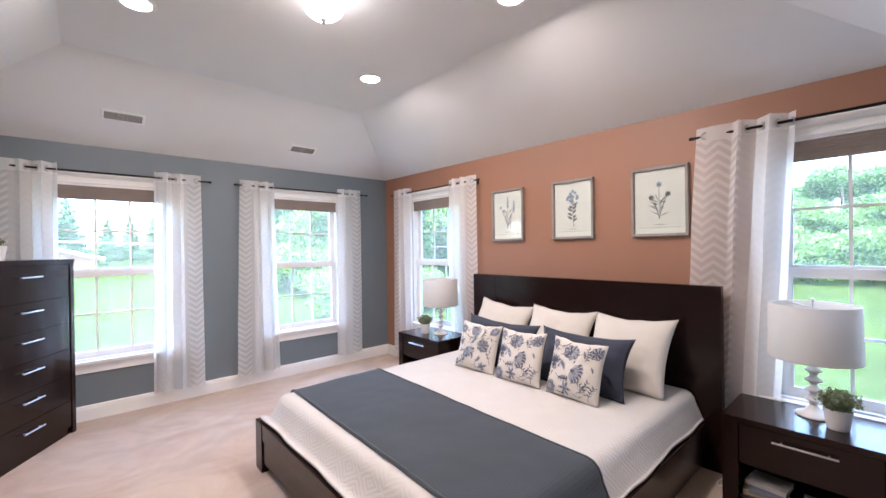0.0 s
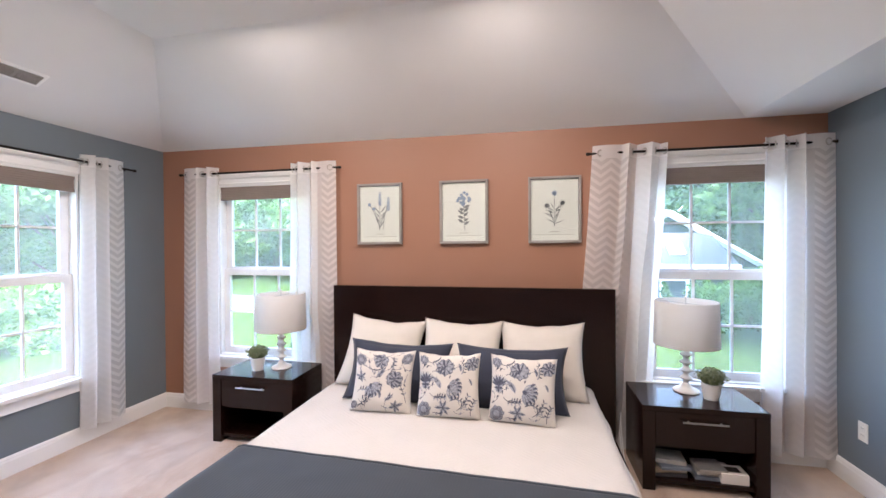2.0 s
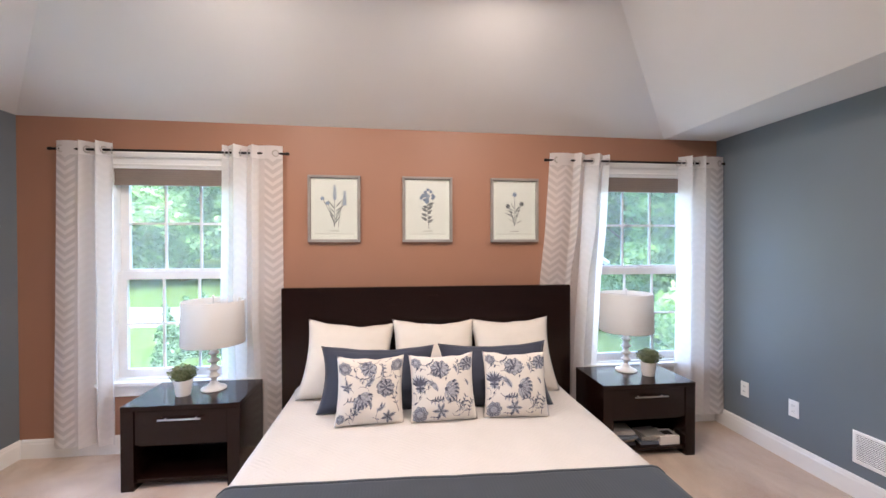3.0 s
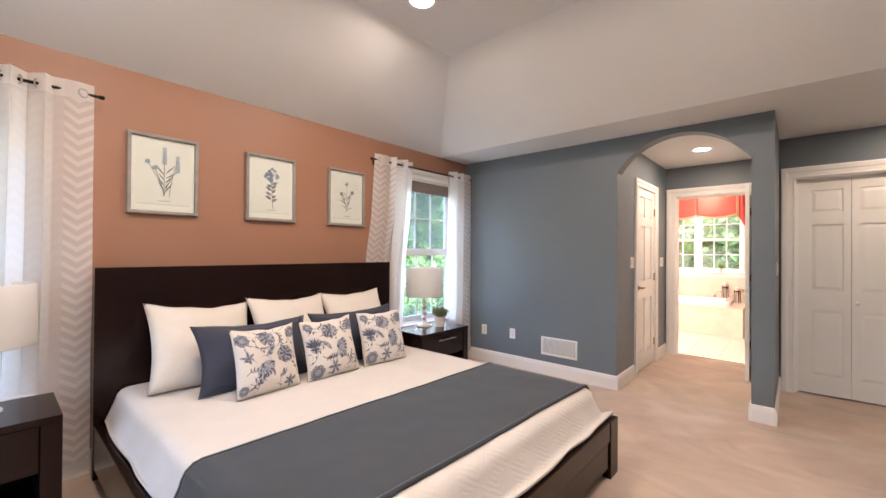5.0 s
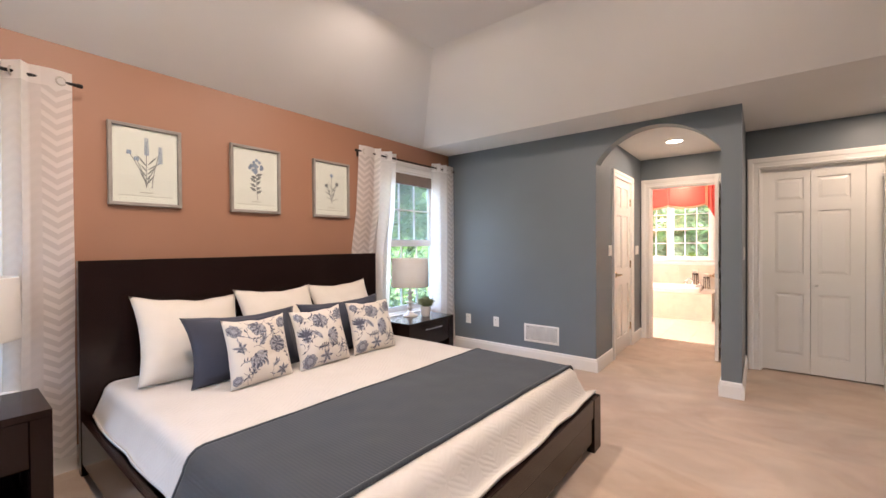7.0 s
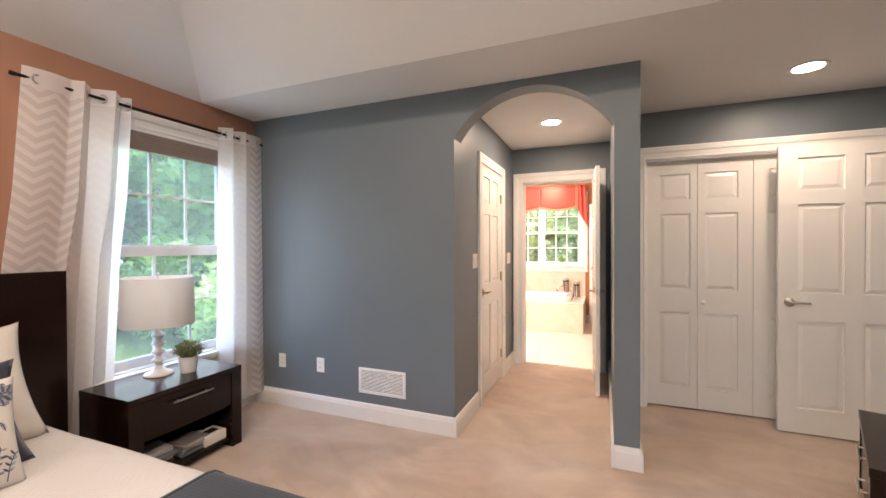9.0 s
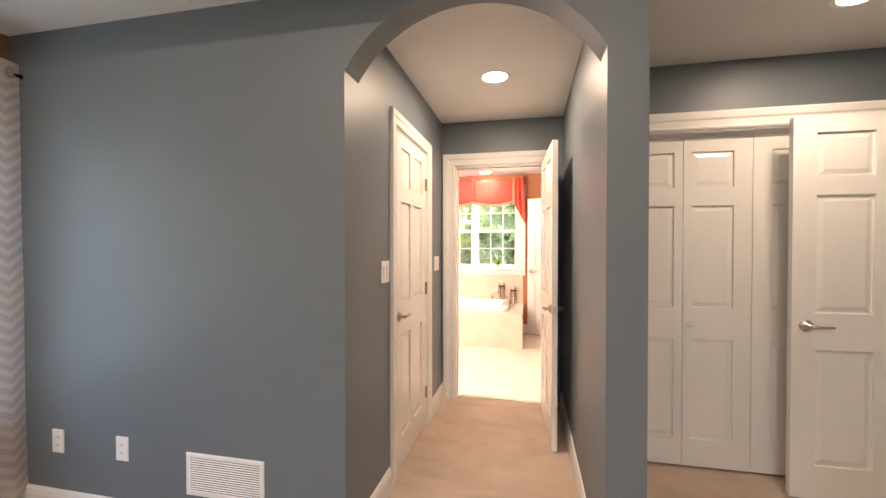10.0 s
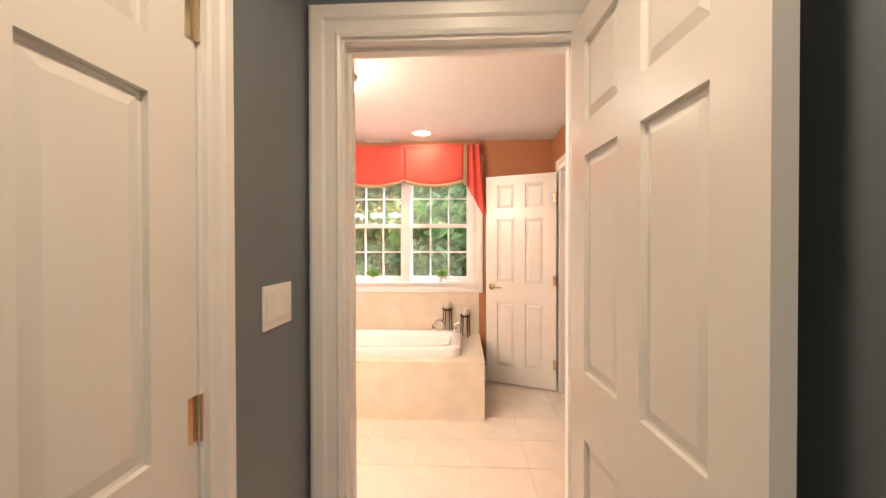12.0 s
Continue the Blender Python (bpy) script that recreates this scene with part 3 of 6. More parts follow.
# inner bathroom door
door_frame("door_frame_4", BD2[1] - BD2[0], 2.05, T, pose(BATH_W, BD2[0], 0, 0, 0, 90), "white casing round the inner bathroom doorway", False)
d8 = thing("door_8", "white six-panel inner bathroom door standing ajar", "door", pose(BATH_W + 0.03, -4.90, 0, 0, 0, -22), "", "structure")
door_leaf(d8, 0.68)
lever(d8, 0.62, 0.95, 1, M_BRASS, -1)
hinges(d8, 1)


# ---- bed ----
BED_C = 1.975
M_SHEET = mat("white_cotton", (0.80, 0.77, 0.73), 0.85, vary=0.02, scale=5, bump=0.15, bump_scale=500, sheen=0.2)
M_CREAM = mat("cream_pillow_cotton", (0.61, 0.560, 0.495), 0.9, vary=0.03, scale=8, bump=0.25, bump_scale=300, sheen=0.2)


def quilted(name, color, kind):
    """Stitched cloth: a herringbone of fine ridges, or plain channels."""
    m = mat(name, color, 0.85, vary=0.03, scale=5, sheen=0.15)
    n, l = m.node_tree.nodes, m.node_tree.links
    co = n.new("ShaderNodeUVMap")
    waves = []
    for turn in ((35, -35) if kind == "herringbone" else (90,)):
        mp = n.new("ShaderNodeMapping")
        mp.inputs["Rotation"].default_value = (0, 0, radians(turn))
        w = n.new("ShaderNodeTexWave")
        w.inputs["Scale"].default_value = 14 if kind == "herringbone" else 22
        w.inputs["Distortion"].default_value, w.inputs["Detail Scale"].default_value = 1.6, 2
        l.new(co.outputs["UV"], mp.inputs["Vector"])
        l.new(mp.outputs["Vector"], w.inputs["Vector"])
        waves.append(w.outputs["Fac"])
    height = waves[0]
    if kind == "herringbone":
        ch = n.new("ShaderNodeTexChecker")
        ch.inputs["Scale"].default_value = 10
        l.new(co.outputs["UV"], ch.inputs["Vector"])
        mx = n.new("ShaderNodeMix")
        l.new(ch.outputs["Fac"], mx.inputs["Factor"])
        l.new(waves[0], mx.inputs["A"])
        l.new(waves[1], mx.inputs["B"])
        height = mx.outputs["Result"]
    b = n.new("ShaderNodeBump")
    b.inputs["Strength"].default_value, b.inputs["Distance"].default_value = (0.26, 0.004) if kind == "herringbone" else (0.16, 0.003)
    l.new(height, b.inputs["Height"])
    l.new(b.outputs["Normal"], n["Principled BSDF"].inputs["Normal"])
    return m


M_QUILT = quilted("white_quilt", (0.555, 0.520, 0.485), "herringbone")
M_NAVY = quilted("slate_blue_quilt", (0.030, 0.037, 0.048), "channels")
M_NAVYP = quilted("navy_sham_cotton", (0.029, 0.034, 0.056), "channels")

bed = thing("bed", "espresso wooden platform bed with tall plain headboard", "bed", pose(0, 0, 0))
part("headboard", box(bmesh.new(), 3.3215, 3.372, 1.1515, 2.7465, 0.0, 1.210, 0.002), M_WOOD, bed)
for y0, y1 in ((0.847, 1.1505), (2.7475, 3.048)):
    part("headboard_side", box(bmesh.new(), 3.320, 3.374, y0, y1, 0.0, 1.210, 0.002), M_WOOD, bed)
FX0, FY0, FY1 = 1.135, 0.930, 3.045
for y0 in (FY0, FY1 - 0.035):
    part("side_rail", box(bmesh.new(), FX0 + 0.05, 3.319, y0, y0 + 0.035, 0.075, 0.315, 0.004), M_WOOD, bed)
foot = part("footboard", box(box(bmesh.new(), FX0 + 0.004, FX0 + 0.05, FY0 + 0.1205, FY1 - 0.1205, 0.220, 0.330, 0.004), FX0 + 0.010, FX0 + 0.045, FY0 + 0.1205, FY1 - 0.1205, 0.070, 0.212, 0.003), M_WOOD, bed)
for y0 in (FY0, FY1 - 0.12):
    part("leg", box(bmesh.new(), FX0, FX0 + 0.049, y0, y0 + 0.12, 0.0, 0.330, 0.004), M_WOOD, bed)
for y0 in (FY0 + 0.04, FY1 - 0.10):
    part("leg", box(bmesh.new(), 3.22, 3.30, y0, y0 + 0.06, 0.0, 0.30, 0.004), M_WOOD, bed)
part("slat_deck", cube(FX0 + 0.052, 3.318, FY0 + 0.037, FY1 - 0.037, 0.22, 0.25), M_WOOD, bed)
mattress = tagged(new("mattress", mesh("mattress", box(bmesh.new(), 1.25, 3.30, 1.035, 2.915, 0.251, 0.476, 0.045), M_SHEET, True)), "white mattress under the quilt on the bed", "mattress")

QTOP = 0.490


def drape(px, py, lift=0.0):
    """Where a point of a cloth, measured flat, comes to lie over the mattress."""
    x_edge, half, r = 1.30, 0.915, 0.05
    ex, ey = max(0.0, x_edge - px), max(0.0, abs(py - BED_C) - half)
    sy = 1 if py > BED_C else -1
    d = math.hypot(ex, ey)
    wob = 0.004 * noise.noise((px * 3.1, py * 3.1, 0.3)) + 0.002 * noise.noise((px * 9, py * 9, 4.3))
    if d < 1e-6:
        return Vector((px, py, QTOP + wob + lift))
    a = min(d / r, math.pi / 2)
    rest = max(0.0, d - r * math.pi / 2)
    fold = 0.006 * math.sin(11 * (px if ey > ex else py) + 2 * noise.noise((px * 2, py * 2, 1))) * min(1, rest / 0.15)
    flare = (0.42 if ey > ex else 0.50)
    hor = (r + lift) * math.sin(a) + flare * rest + fold
    z = QTOP - r * (1 - math.cos(a)) - rest * math.sqrt(1 - flare * flare) + lift * math.cos(a) + wob
    x = px if ex == 0 else x_edge - hor * ex / d
    z = max(z, (0.342 if x < 1.20 else 0.324) + lift * 0.7 + 0.005 * noise.noise((px * 6, py * 6, 7)))
    return Vector((x, BED_C + sy * (min(abs(py - BED_C), half) + (hor * ey / d if ey else 0)), z))


def cloth(name, x0, x1, y0, y1, nx, ny, lift, material, label, category, thick, skew=0.0, edge=""):
    """A spread laid over the bed, with a stitched binding round its edge."""
    def at(u, v, up):
        px, py = x0 + (x1 - x0) * u, y0 + (y1 - y0) * v
        px += skew * (py - BED_C)
        px += 0.010 * noise.noise((py * 1.3, 3, lift * 50)) * (1 - u)
        py += 0.018 * noise.noise((px * 1.6, 8, lift * 50)) * (abs(v - 0.5) * 2) ** 3
        return drape(px, py, up), (px, py)

    def lay(us, vs, up):
        bm = bmesh.new()
        uv = bm.loops.layers.uv.new("UVMap")
        flat, pts = {}, []
        for u in us:
            row = []
            for v in vs:
                p, q = at(u, v, up)
                w = bm.verts.new(p)
                flat[w] = q
                row.append(w)
            pts.append(row)
        for a, b in zip(pts, pts[1:]):
            for k in range(len(vs) - 1):
                f = bm.faces.new((a[k], b[k], b[k + 1], a[k + 1]))
                for loop in f.loops:
                    loop[uv].uv = flat[loop.vert]
        return bm

    def thicken(ob, by):
        m = ob.modifiers.new("thickness", "SOLIDIFY")
        m.thickness, m.offset = by, 1.0

    us, vs = [i / nx for i in range(nx + 1)], [k / ny for k in range(ny + 1)]
    ob = new(name, mesh(name, lay(us, vs, lift), material, True))
    thicken(ob, thick)
    du, dv = 0.014 / (x1 - x0), 0.014 / (y1 - y0)
    for strip_u, strip_v in (((0.0, du), vs), ((1 - du, 1.0), vs), (us, (0.0, dv)), (us, (1 - dv, 1.0))):
        thicken(part("binding", lay(strip_u, strip_v, lift + 0.001), material, ob, edge, True), thick + 0.003)
    return tagged(ob, label, category)


cloth("quilt", 1.035, 3.30, BED_C - 1.150, BED_C + 1.150, 70, 90, 0.0, M_QUILT, "white herringbone-stitched quilt draped over the bed", "quilt", 0.010)
cloth("bed_runner", 1.315, 2.020, BED_C - 1.20, BED_C + 1.20, 30, 110, 0.013, M_NAVY, "slate blue quilted throw folded across the bed foot", "throw blanket", 0.012, 0.03)


def cushion(name, w, h, t, material, m, label, category, group, flange=0.0, seed=0, ears=0.03, motifs=None):
    """A stuffed cushion in its local xz plane, bottom edge at z = 0; motifs are printed on its face."""
    bm = bmesh.new()
    uv = bm.loops.layers.uv.new("UVMap")
    n = 28

    def place(u, v, side, off=0.0):
        k = 1 - flange
        uu, vv = min(1, abs(u) / k), min(1, abs(v) / k)
        fat = max(0.0, (1 - uu ** 2.6) * (1 - vv ** 2.6)) ** 0.55
        dip = 1 - ears * (1 - u * u) if abs(v) > 0.001 else 1
        wid = 1 - ears * 0.7 * (1 - v * v)
        wr = 0.012 * noise.noise((u * 2.0 + seed, v * 2.0, side)) + 0.005 * noise.noise((u * 5 + seed, v * 5, side + 3))
        rim = abs(u) > 0.9999 or abs(v) > 0.9999
        z = h / 2 * v * (dip if v > 0 else 1 - 0.3 * ears * (1 - u * u)) + 0.010 * noise.noise((u * 2.5 + seed, 9, 1)) * max(0, v) ** 3
        y = 0.0 if rim else -side * (t / 2 * fat * (1 - 0.22 * v) + wr * fat + 0.004 * (1 - max(abs(u), abs(v)) ** 8))
        return Vector((w / 2 * u * wid, y - off, h / 2 + z))

    where, sides = {}, []
    for side in (1, -1):
        grid = []
        for i in range(n + 1):
            row = []
            for j in range(n + 1):
                u, v = 2 * i / n - 1, 2 * j / n - 1
                if side < 0 and (i in (0, n) or j in (0, n)):
                    row.append(sides[0][i][j])
                    continue
                p = bm.verts.new(place(u, v, side))
                where[p] = ((u + 1) / 2 * w, (v + 1) / 2 * h)
                row.append(p)
            grid.append(row)
        sides.append(grid)
        for i in range(n):
            for j in range(n):
                f = bm.faces.new((grid[i][j], grid[i + 1][j], grid[i + 1][j + 1], grid[i][j + 1]))
                for loop in f.loops:
                    loop[uv].uv = where[loop.vert]
    me = mesh(name, bm, material, True)
    if not motifs:
        ob = new(name, me)
        ob.matrix_world = m
        return tagged(ob, label, category, group)
    ob = thing(name, label, category, m, group)
    cover = new("cover", me)
    cover.parent = ob
    for tone, (shapes, ink) in enumerate(zip(motifs, (M_PRINTMID, M_PRINTDARK))):
        pr = bmesh.new()
        for ring_a, ring_b in shapes:
            pa = [pr.verts.new(place(2 * x - 1, 2 * y - 1, 1, 0.0012 + 0.0006 * tone)) for x, y in ring_a]
            pb = [pr.verts.new(place(2 * x - 1, 2 * y - 1, 1, 0.0012 + 0.0006 * tone)) for x, y in ring_b]
            for k in range(len(pa) - 1):
                pr.faces.new((pa[k], pa[k + 1], pb[k + 1], pb[k]))
        part("print", pr, ink, ob, "slate blue printed flowers" if tone else "pale blue printed petals", True)["kind"] = "stuff"
    return ob


M_PRINTMID = mat("pale_slate_print", (0.30, 0.305, 0.345), 0.9, vary=0.4, scale=120)
M_PRINTDARK = mat("dark_slate_print", (0.075, 0.080, 0.115), 0.9, vary=0.5, scale=140)


def printed(seed, flowers, leaves, stems):
    """Two layers of printed strips, pale and dark, in the unit square."""
    rnd = random.Random(seed)
    mid, dark = [], []

    def clampxy(x, y):
        return (min(0.985, max(0.015, x)), min(0.985, max(0.015, y)))

    def petal(layer, x, y, ang, length, width, bend=0.0, n=8):
        ra, rb = [], []
        for k in range(n + 1):
            q = k / n
            a = ang + bend * q
            px, py = x + length * q * math.cos(a), y + length * q * math.sin(a)
            hw = width / 2 * math.sin(math.pi * min(1.0, q ** 0.75))
            ra.append(clampxy(px - hw * math.sin(a), py + hw * math.cos(a)))
            rb.append(clampxy(px + hw * math.sin(a), py - hw * math.cos(a)))
        layer.append((ra, rb))

    def line(x, y, ang, length, width, bend=0.0):
        ra, rb = [], []
        for k in range(9):
            q = k / 8
            a = ang + bend * q
            px, py = x + length * q * math.cos(a), y + length * q * math.sin(a)
            ra.append(clampxy(px - width / 2 * math.sin(a), py + width / 2 * math.cos(a)))
            rb.append(clampxy(px + width / 2 * math.sin(a), py - width / 2 * math.cos(a)))
        dark.append((ra, rb))

    def veined(x, y, ang, length, width, bend=0.0):
        petal(mid, x, y, ang, length, width, bend)
        line(x, y, ang, length * 0.95, 0.008, bend)
        for s in (-1, 1):
            petal(dark, x, y, ang + s * width / length * 0.55, length * 0.9, width * 0.16, bend - s * 0.5)

    for kind, x, y, r in flowers:
        r *= 0.98 if kind == "lily" else 1.14
        a0 = rnd.uniform(0, 6.28)
        if kind in ("rose", "disc"):
            rim, hub = [], []
            for i in range(25):
                a = 6.283185 * i / 24
                rr = r * (0.88 + 0.10 * math.sin(a * 7 + a0) + 0.05 * math.sin(a * 11))
                rim.append(clampxy(x + rr * math.cos(a), y + rr * math.sin(a)))
                hub.append(clampxy(x + 0.03 * r * math.cos(a), y + 0.03 * r * math.sin(a)))
            mid.append((rim, hub))
            outer = [clampxy(x + (u - x) * 1.07, y + (v - y) * 1.07) for u, v in rim]
            dark.append((outer, rim))
        if kind == "rose":
            for ring, (k, rad, ln) in enumerate(((9, 0.45, 0.62), (7, 0.24, 0.52), (5, 0.02, 0.42))):
                for i in range(k):
                    a = a0 + ring * 0.4 + 6.283 * i / k
                    px, py = x + r * rad * math.cos(a), y + r * rad * math.sin(a)
                    petal(mid, px, py, a, r * ln, r * 0.46, 0.4)
                    petal(dark, px, py, a + 0.32, r * ln * 0.95, r * 0.13, -0.2)
                    if (i + ring) % 2:
                        petal(dark, px, py, a - 0.10, r * ln * 0.8, r * 0.20, 0.2)
        elif kind == "fan":
            for i in range(7):
                a = a0 + (i - 3) * 0.34
                bx, by = x - 0.55 * r * math.cos(a0), y - 0.55 * r * math.sin(a0)
                petal(mid, bx, by, a, r * 1.45, r * 0.74)
                line(bx, by, a, r * 1.3, 0.007)
                petal(dark, bx + r * 0.9 * math.cos(a + 0.1), by + r * 0.9 * math.sin(a + 0.1), a, r * 0.5, r * 0.16)
                line(bx + r * 1.36 * math.cos(a - 0.17), by + r * 1.36 * math.sin(a - 0.17), a + 1.57, r * 0.46, 0.009, 0.3)
            petal(dark, x - 0.75 * r * math.cos(a0), y - 0.75 * r * math.sin(a0), a0, r * 0.5, r * 0.4)
        elif kind == "disc":
            for i in range(16):
                a = 6.283 * i / 16
                petal(mid, x, y, a, r * 0.95, r * 0.42)
                petal(dark, x + 0.35 * r * math.cos(a), y + 0.35 * r * math.sin(a), a + 0.2, r * 0.62, r * 0.12, 0.5)
        elif kind == "thistle":
            for i in range(12):
                a = math.pi / 2 + (i - 5.5) * 0.22
                petal(dark if i % 2 else mid, x, y, a, r * 1.5, r * 0.3)
            for i in range(12):
                petal(mid if i % 3 else dark, x, y - 0.3 * r, 6.283 * i / 12, r * 0.7, r * 0.3)
        else:
            for i in range(6):
                veined(x, y, a0 + 6.283 * i / 6 + rnd.uniform(-0.2, 0.2), r * rnd.uniform(0.7, 1.15), r * 0.40)
    spots = [(x, y, r) for _, x, y, r in flowers]
    for _ in range(26):
        x, y = rnd.uniform(0.04, 0.96), rnd.uniform(0.04, 0.96)
        if any(math.hypot(x - u, y - v) < r * 0.95 for u, v, r in spots):
            continue
        ang, ln, bend = rnd.uniform(0, 6.28), rnd.uniform(0.10, 0.22), rnd.uniform(-1.6, 1.6)
        line(x, y, ang, ln, 0.0055, bend)
        for q in (0.5, 1.0):
            a = ang + bend * q
            petal(rnd.choice((mid, dark)), x + ln * q * math.cos(a), y + ln * q * math.sin(a), a + rnd.uniform(-0.8, 0.8), rnd.uniform(0.045, 0.085), 0.024, 0.5)
    for x, y, ang, ln in leaves:
        veined(x, y, ang, ln, ln * 0.32, 0.4)
    for x, y, ang, ln, bend in stems:
        line(x, y, ang, ln, 0.009, bend)
        for q in (0.35, 0.55, 0.75, 0.95):
            a = ang + bend * q
            for s in (-1, 1):
                petal(dark if s > 0 else mid, x + ln * q * math.cos(a), y + ln * q * math.sin(a), a + s * 0.9, 0.058, 0.020)
    return mid, dark


PRINTS = [
    printed(1, [("rose", 0.73, 0.53, 0.125), ("fan", 0.38, 0.35, 0.125), ("rose", 0.47, 0.83, 0.11), ("disc", 0.11, 0.82, 0.09), ("disc", 0.90, 0.87, 0.085), ("lily", 0.14, 0.54, 0.11), ("lily", 0.76, 0.11, 0.13), ("disc", 0.07, 0.10, 0.06)],
            [(0.42, 0.57, 0.5, 0.24), (0.60, 0.20, 0.3, 0.17), (0.50, 0.22, 1.3, 0.14)], [(0.62, 0.92, -0.6, 0.30, -0.9), (0.28, 0.72, -1.0, 0.22, 0.9), (0.20, 0.14, 0.2, 0.24, 0.5), (0.60, 0.68, 0.4, 0.22, 0.8), (0.30, 0.95, -0.9, 0.16, 0.5), (0.10, 0.30, 0.9, 0.20, -0.8), (0.93, 0.18, 1.7, 0.35, 0.3)]),
    printed(2, [("rose", 0.46, 0.79, 0.13), ("fan", 0.62, 0.44, 0.135), ("thistle", 0.13, 0.53, 0.105), ("disc", 0.13, 0.12, 0.105), ("lily", 0.44, 0.15, 0.135), ("rose", 0.89, 0.84, 0.10), ("disc", 0.10, 0.88, 0.07)],
            [(0.40, 0.44, 1.9, 0.26), (0.72, 0.72, 1.5, 0.15), (0.90, 0.50, 1.6, 0.12)], [(0.22, 0.36, -0.8, 0.26, 0.6), (0.24, 0.70, 0.5, 0.20, -0.6), (0.70, 0.90, -0.5, 0.20, -0.8), (0.60, 0.28, 0.3, 0.22, -0.7), (0.30, 0.28, 0.7, 0.18, -0.5), (0.66, 0.12, 0.5, 0.30, 0.4), (0.86, 0.05, 1.5, 0.25, -0.3), (0.18, 0.86, -0.4, 0.2, 0.8)]),
]


M_FLORAL = mat("cream_print_cotton", (0.63, 0.585, 0.53), 0.9, vary=0.03, scale=6, bump=0.25, bump_scale=400, sheen=0.2)


def lean(x, y, z, tilt, yaw=0, roll=0):
    """A cushion facing west, its foot at x, leaning back by tilt degrees."""
    return pose(x, y, z, 0, 0, -90 + yaw) @ pose(0, 0, 0, -tilt, 0, 0) @ pose(0, 0, 0, 0, roll, 0)


PZ = QTOP + 0.012
for k, (y, yaw, w) in enumerate(((2.560, 4, 0.62), (1.950, 0, 0.61), (1.372, -3, 0.60))):
    cushion("pillow", w, 0.550, 0.17, M_CREAM, lean(2.99, y, PZ - 0.006, 29, yaw, (5, 1, -1)[k]), "cream square cotton pillow leaning on the headboard", "pillow", "cream pillows", seed=k * 7, ears=0.15)
for k, (y, yaw) in enumerate(((2.330, 4), (1.580, -4))):
    cushion("pillow_sham", 0.73, 0.410, 0.14, M_NAVYP, lean(2.765, y, PZ - 0.004, 24, yaw, (2, -1)[k]), "navy quilted pillow sham with flat flange", "pillow", "navy shams", flange=0.08, seed=30 + k * 5, ears=0.15)
for k, (y, yaw, roll) in enumerate(((2.365, 6, 2), (1.936, 1, -1), (1.502, -3, 1))):
    cushion("throw_pillow", 0.395, 0.385, 0.12, M_FLORAL, lean(2.595, y, PZ - 0.004, 18, yaw, roll), "cream throw pillow with blue floral print", "throw pillow", "floral throw pillows", seed=60 + k * 9, ears=0.11, motifs=PRINTS[0 if k == 0 else 1])


# ---- nightstands ----
def bar_handle(root, length, m, material=None):
    """A bar pull along local x on two posts; -y points out."""
    h = tube(bmesh.new(), (-length / 2, -0.026, 0), (length / 2, -0.026, 0), 0.0055)
    for s in (-1, 1):
        tube(h, (s * length * 0.36, 0, 0), (s * length * 0.36, -0.026, 0), 0.0045, 8)
    return part("handle", h, M_STEEL, root, "brushed metal bar handle", False, m)


def nightstand(m, group):
    """Local x across the front from 0 to 0.70, y from 0 at the front to 0.45, z up."""
    ns = thing("nightstand", "espresso wooden nightstand with drawer and open shelf", "nightstand", m, group)
    w, d, h = 0.70, 0.445, 0.53
    part("top", box(bmesh.new(), 0.0, w, 0.0, d, h - 0.032, h, 0.003), M_WOOD, ns)
    for x in (0.0, w - 0.075):
        part("side_panel", box(bmesh.new(), x, x + 0.075, 0.002, d - 0.002, 0.0, h - 0.0325, 0.003), M_WOOD, ns)
    part("back_panel", cube(0.0755, w - 0.0755, d - 0.02, d - 0.006, 0.05, h - 0.033), M_WOOD, ns)
    part("shelf", box(bmesh.new(), 0.0755, w - 0.0755, 0.02, d - 0.021, 0.045, 0.068, 0.002), M_WOOD, ns)
    part("divider", cube(0.0755, w - 0.0755, 0.03, d - 0.021, 0.268, 0.282), M_WOOD, ns)
    dr = part("drawer", box(bmesh.new(), 0.079, w - 0.079, 0.008, 0.026, 0.286, h - 0.036, 0.002), M_WOOD, ns)
    bar_handle(dr, 0.25, pose(w / 2, 0.008, 0.445))
    return ns


ns_l = nightstand(pose(2.95, 3.905, 0, 0, 0, -90), "nightstands by the bed")
ns_r = copy_thing(ns_l, pose(2.95, 0.765, 0, 0, 0, -90))
ns_r["label"] = "espresso wooden nightstand with books on its open shelf"

# ---- table lamps and potted plants ----
M_LAMPBASE = mat("white_lacquered_wood", (0.76, 0.73, 0.69), 0.35, vary=0.03, scale=20)
M_POT = mat("white_ceramic", (0.78, 0.75, 0.72), 0.35, vary=0.02)
M_SOIL = mat("potting_soil", (0.05, 0.035, 0.025), 0.95, bump=0.8, bump_scale=90)


def linen(name):
    m = mat(name, (0.84, 0.81, 0.77), 0.9, vary=0.02, scale=10, bump=0.25, bump_scale=420)
    n, l = m.node_tree.nodes, m.node_tree.links
    tr, mix = n.new("ShaderNodeBsdfTranslucent"), n.new("ShaderNodeMixShader")
    tr.inputs["Color"].default_value = (0.78, 0.74, 0.69, 1)
    mix.inputs[0].default_value = 0.35
    l.new(n["Principled BSDF"].outputs[0], mix.inputs[1])
    l.new(tr.outputs[0], mix.inputs[2])
    l.new(mix.outputs[0], n["Material Output"].inputs["Surface"])
    return m


M_LINEN = linen("white_linen_shade")


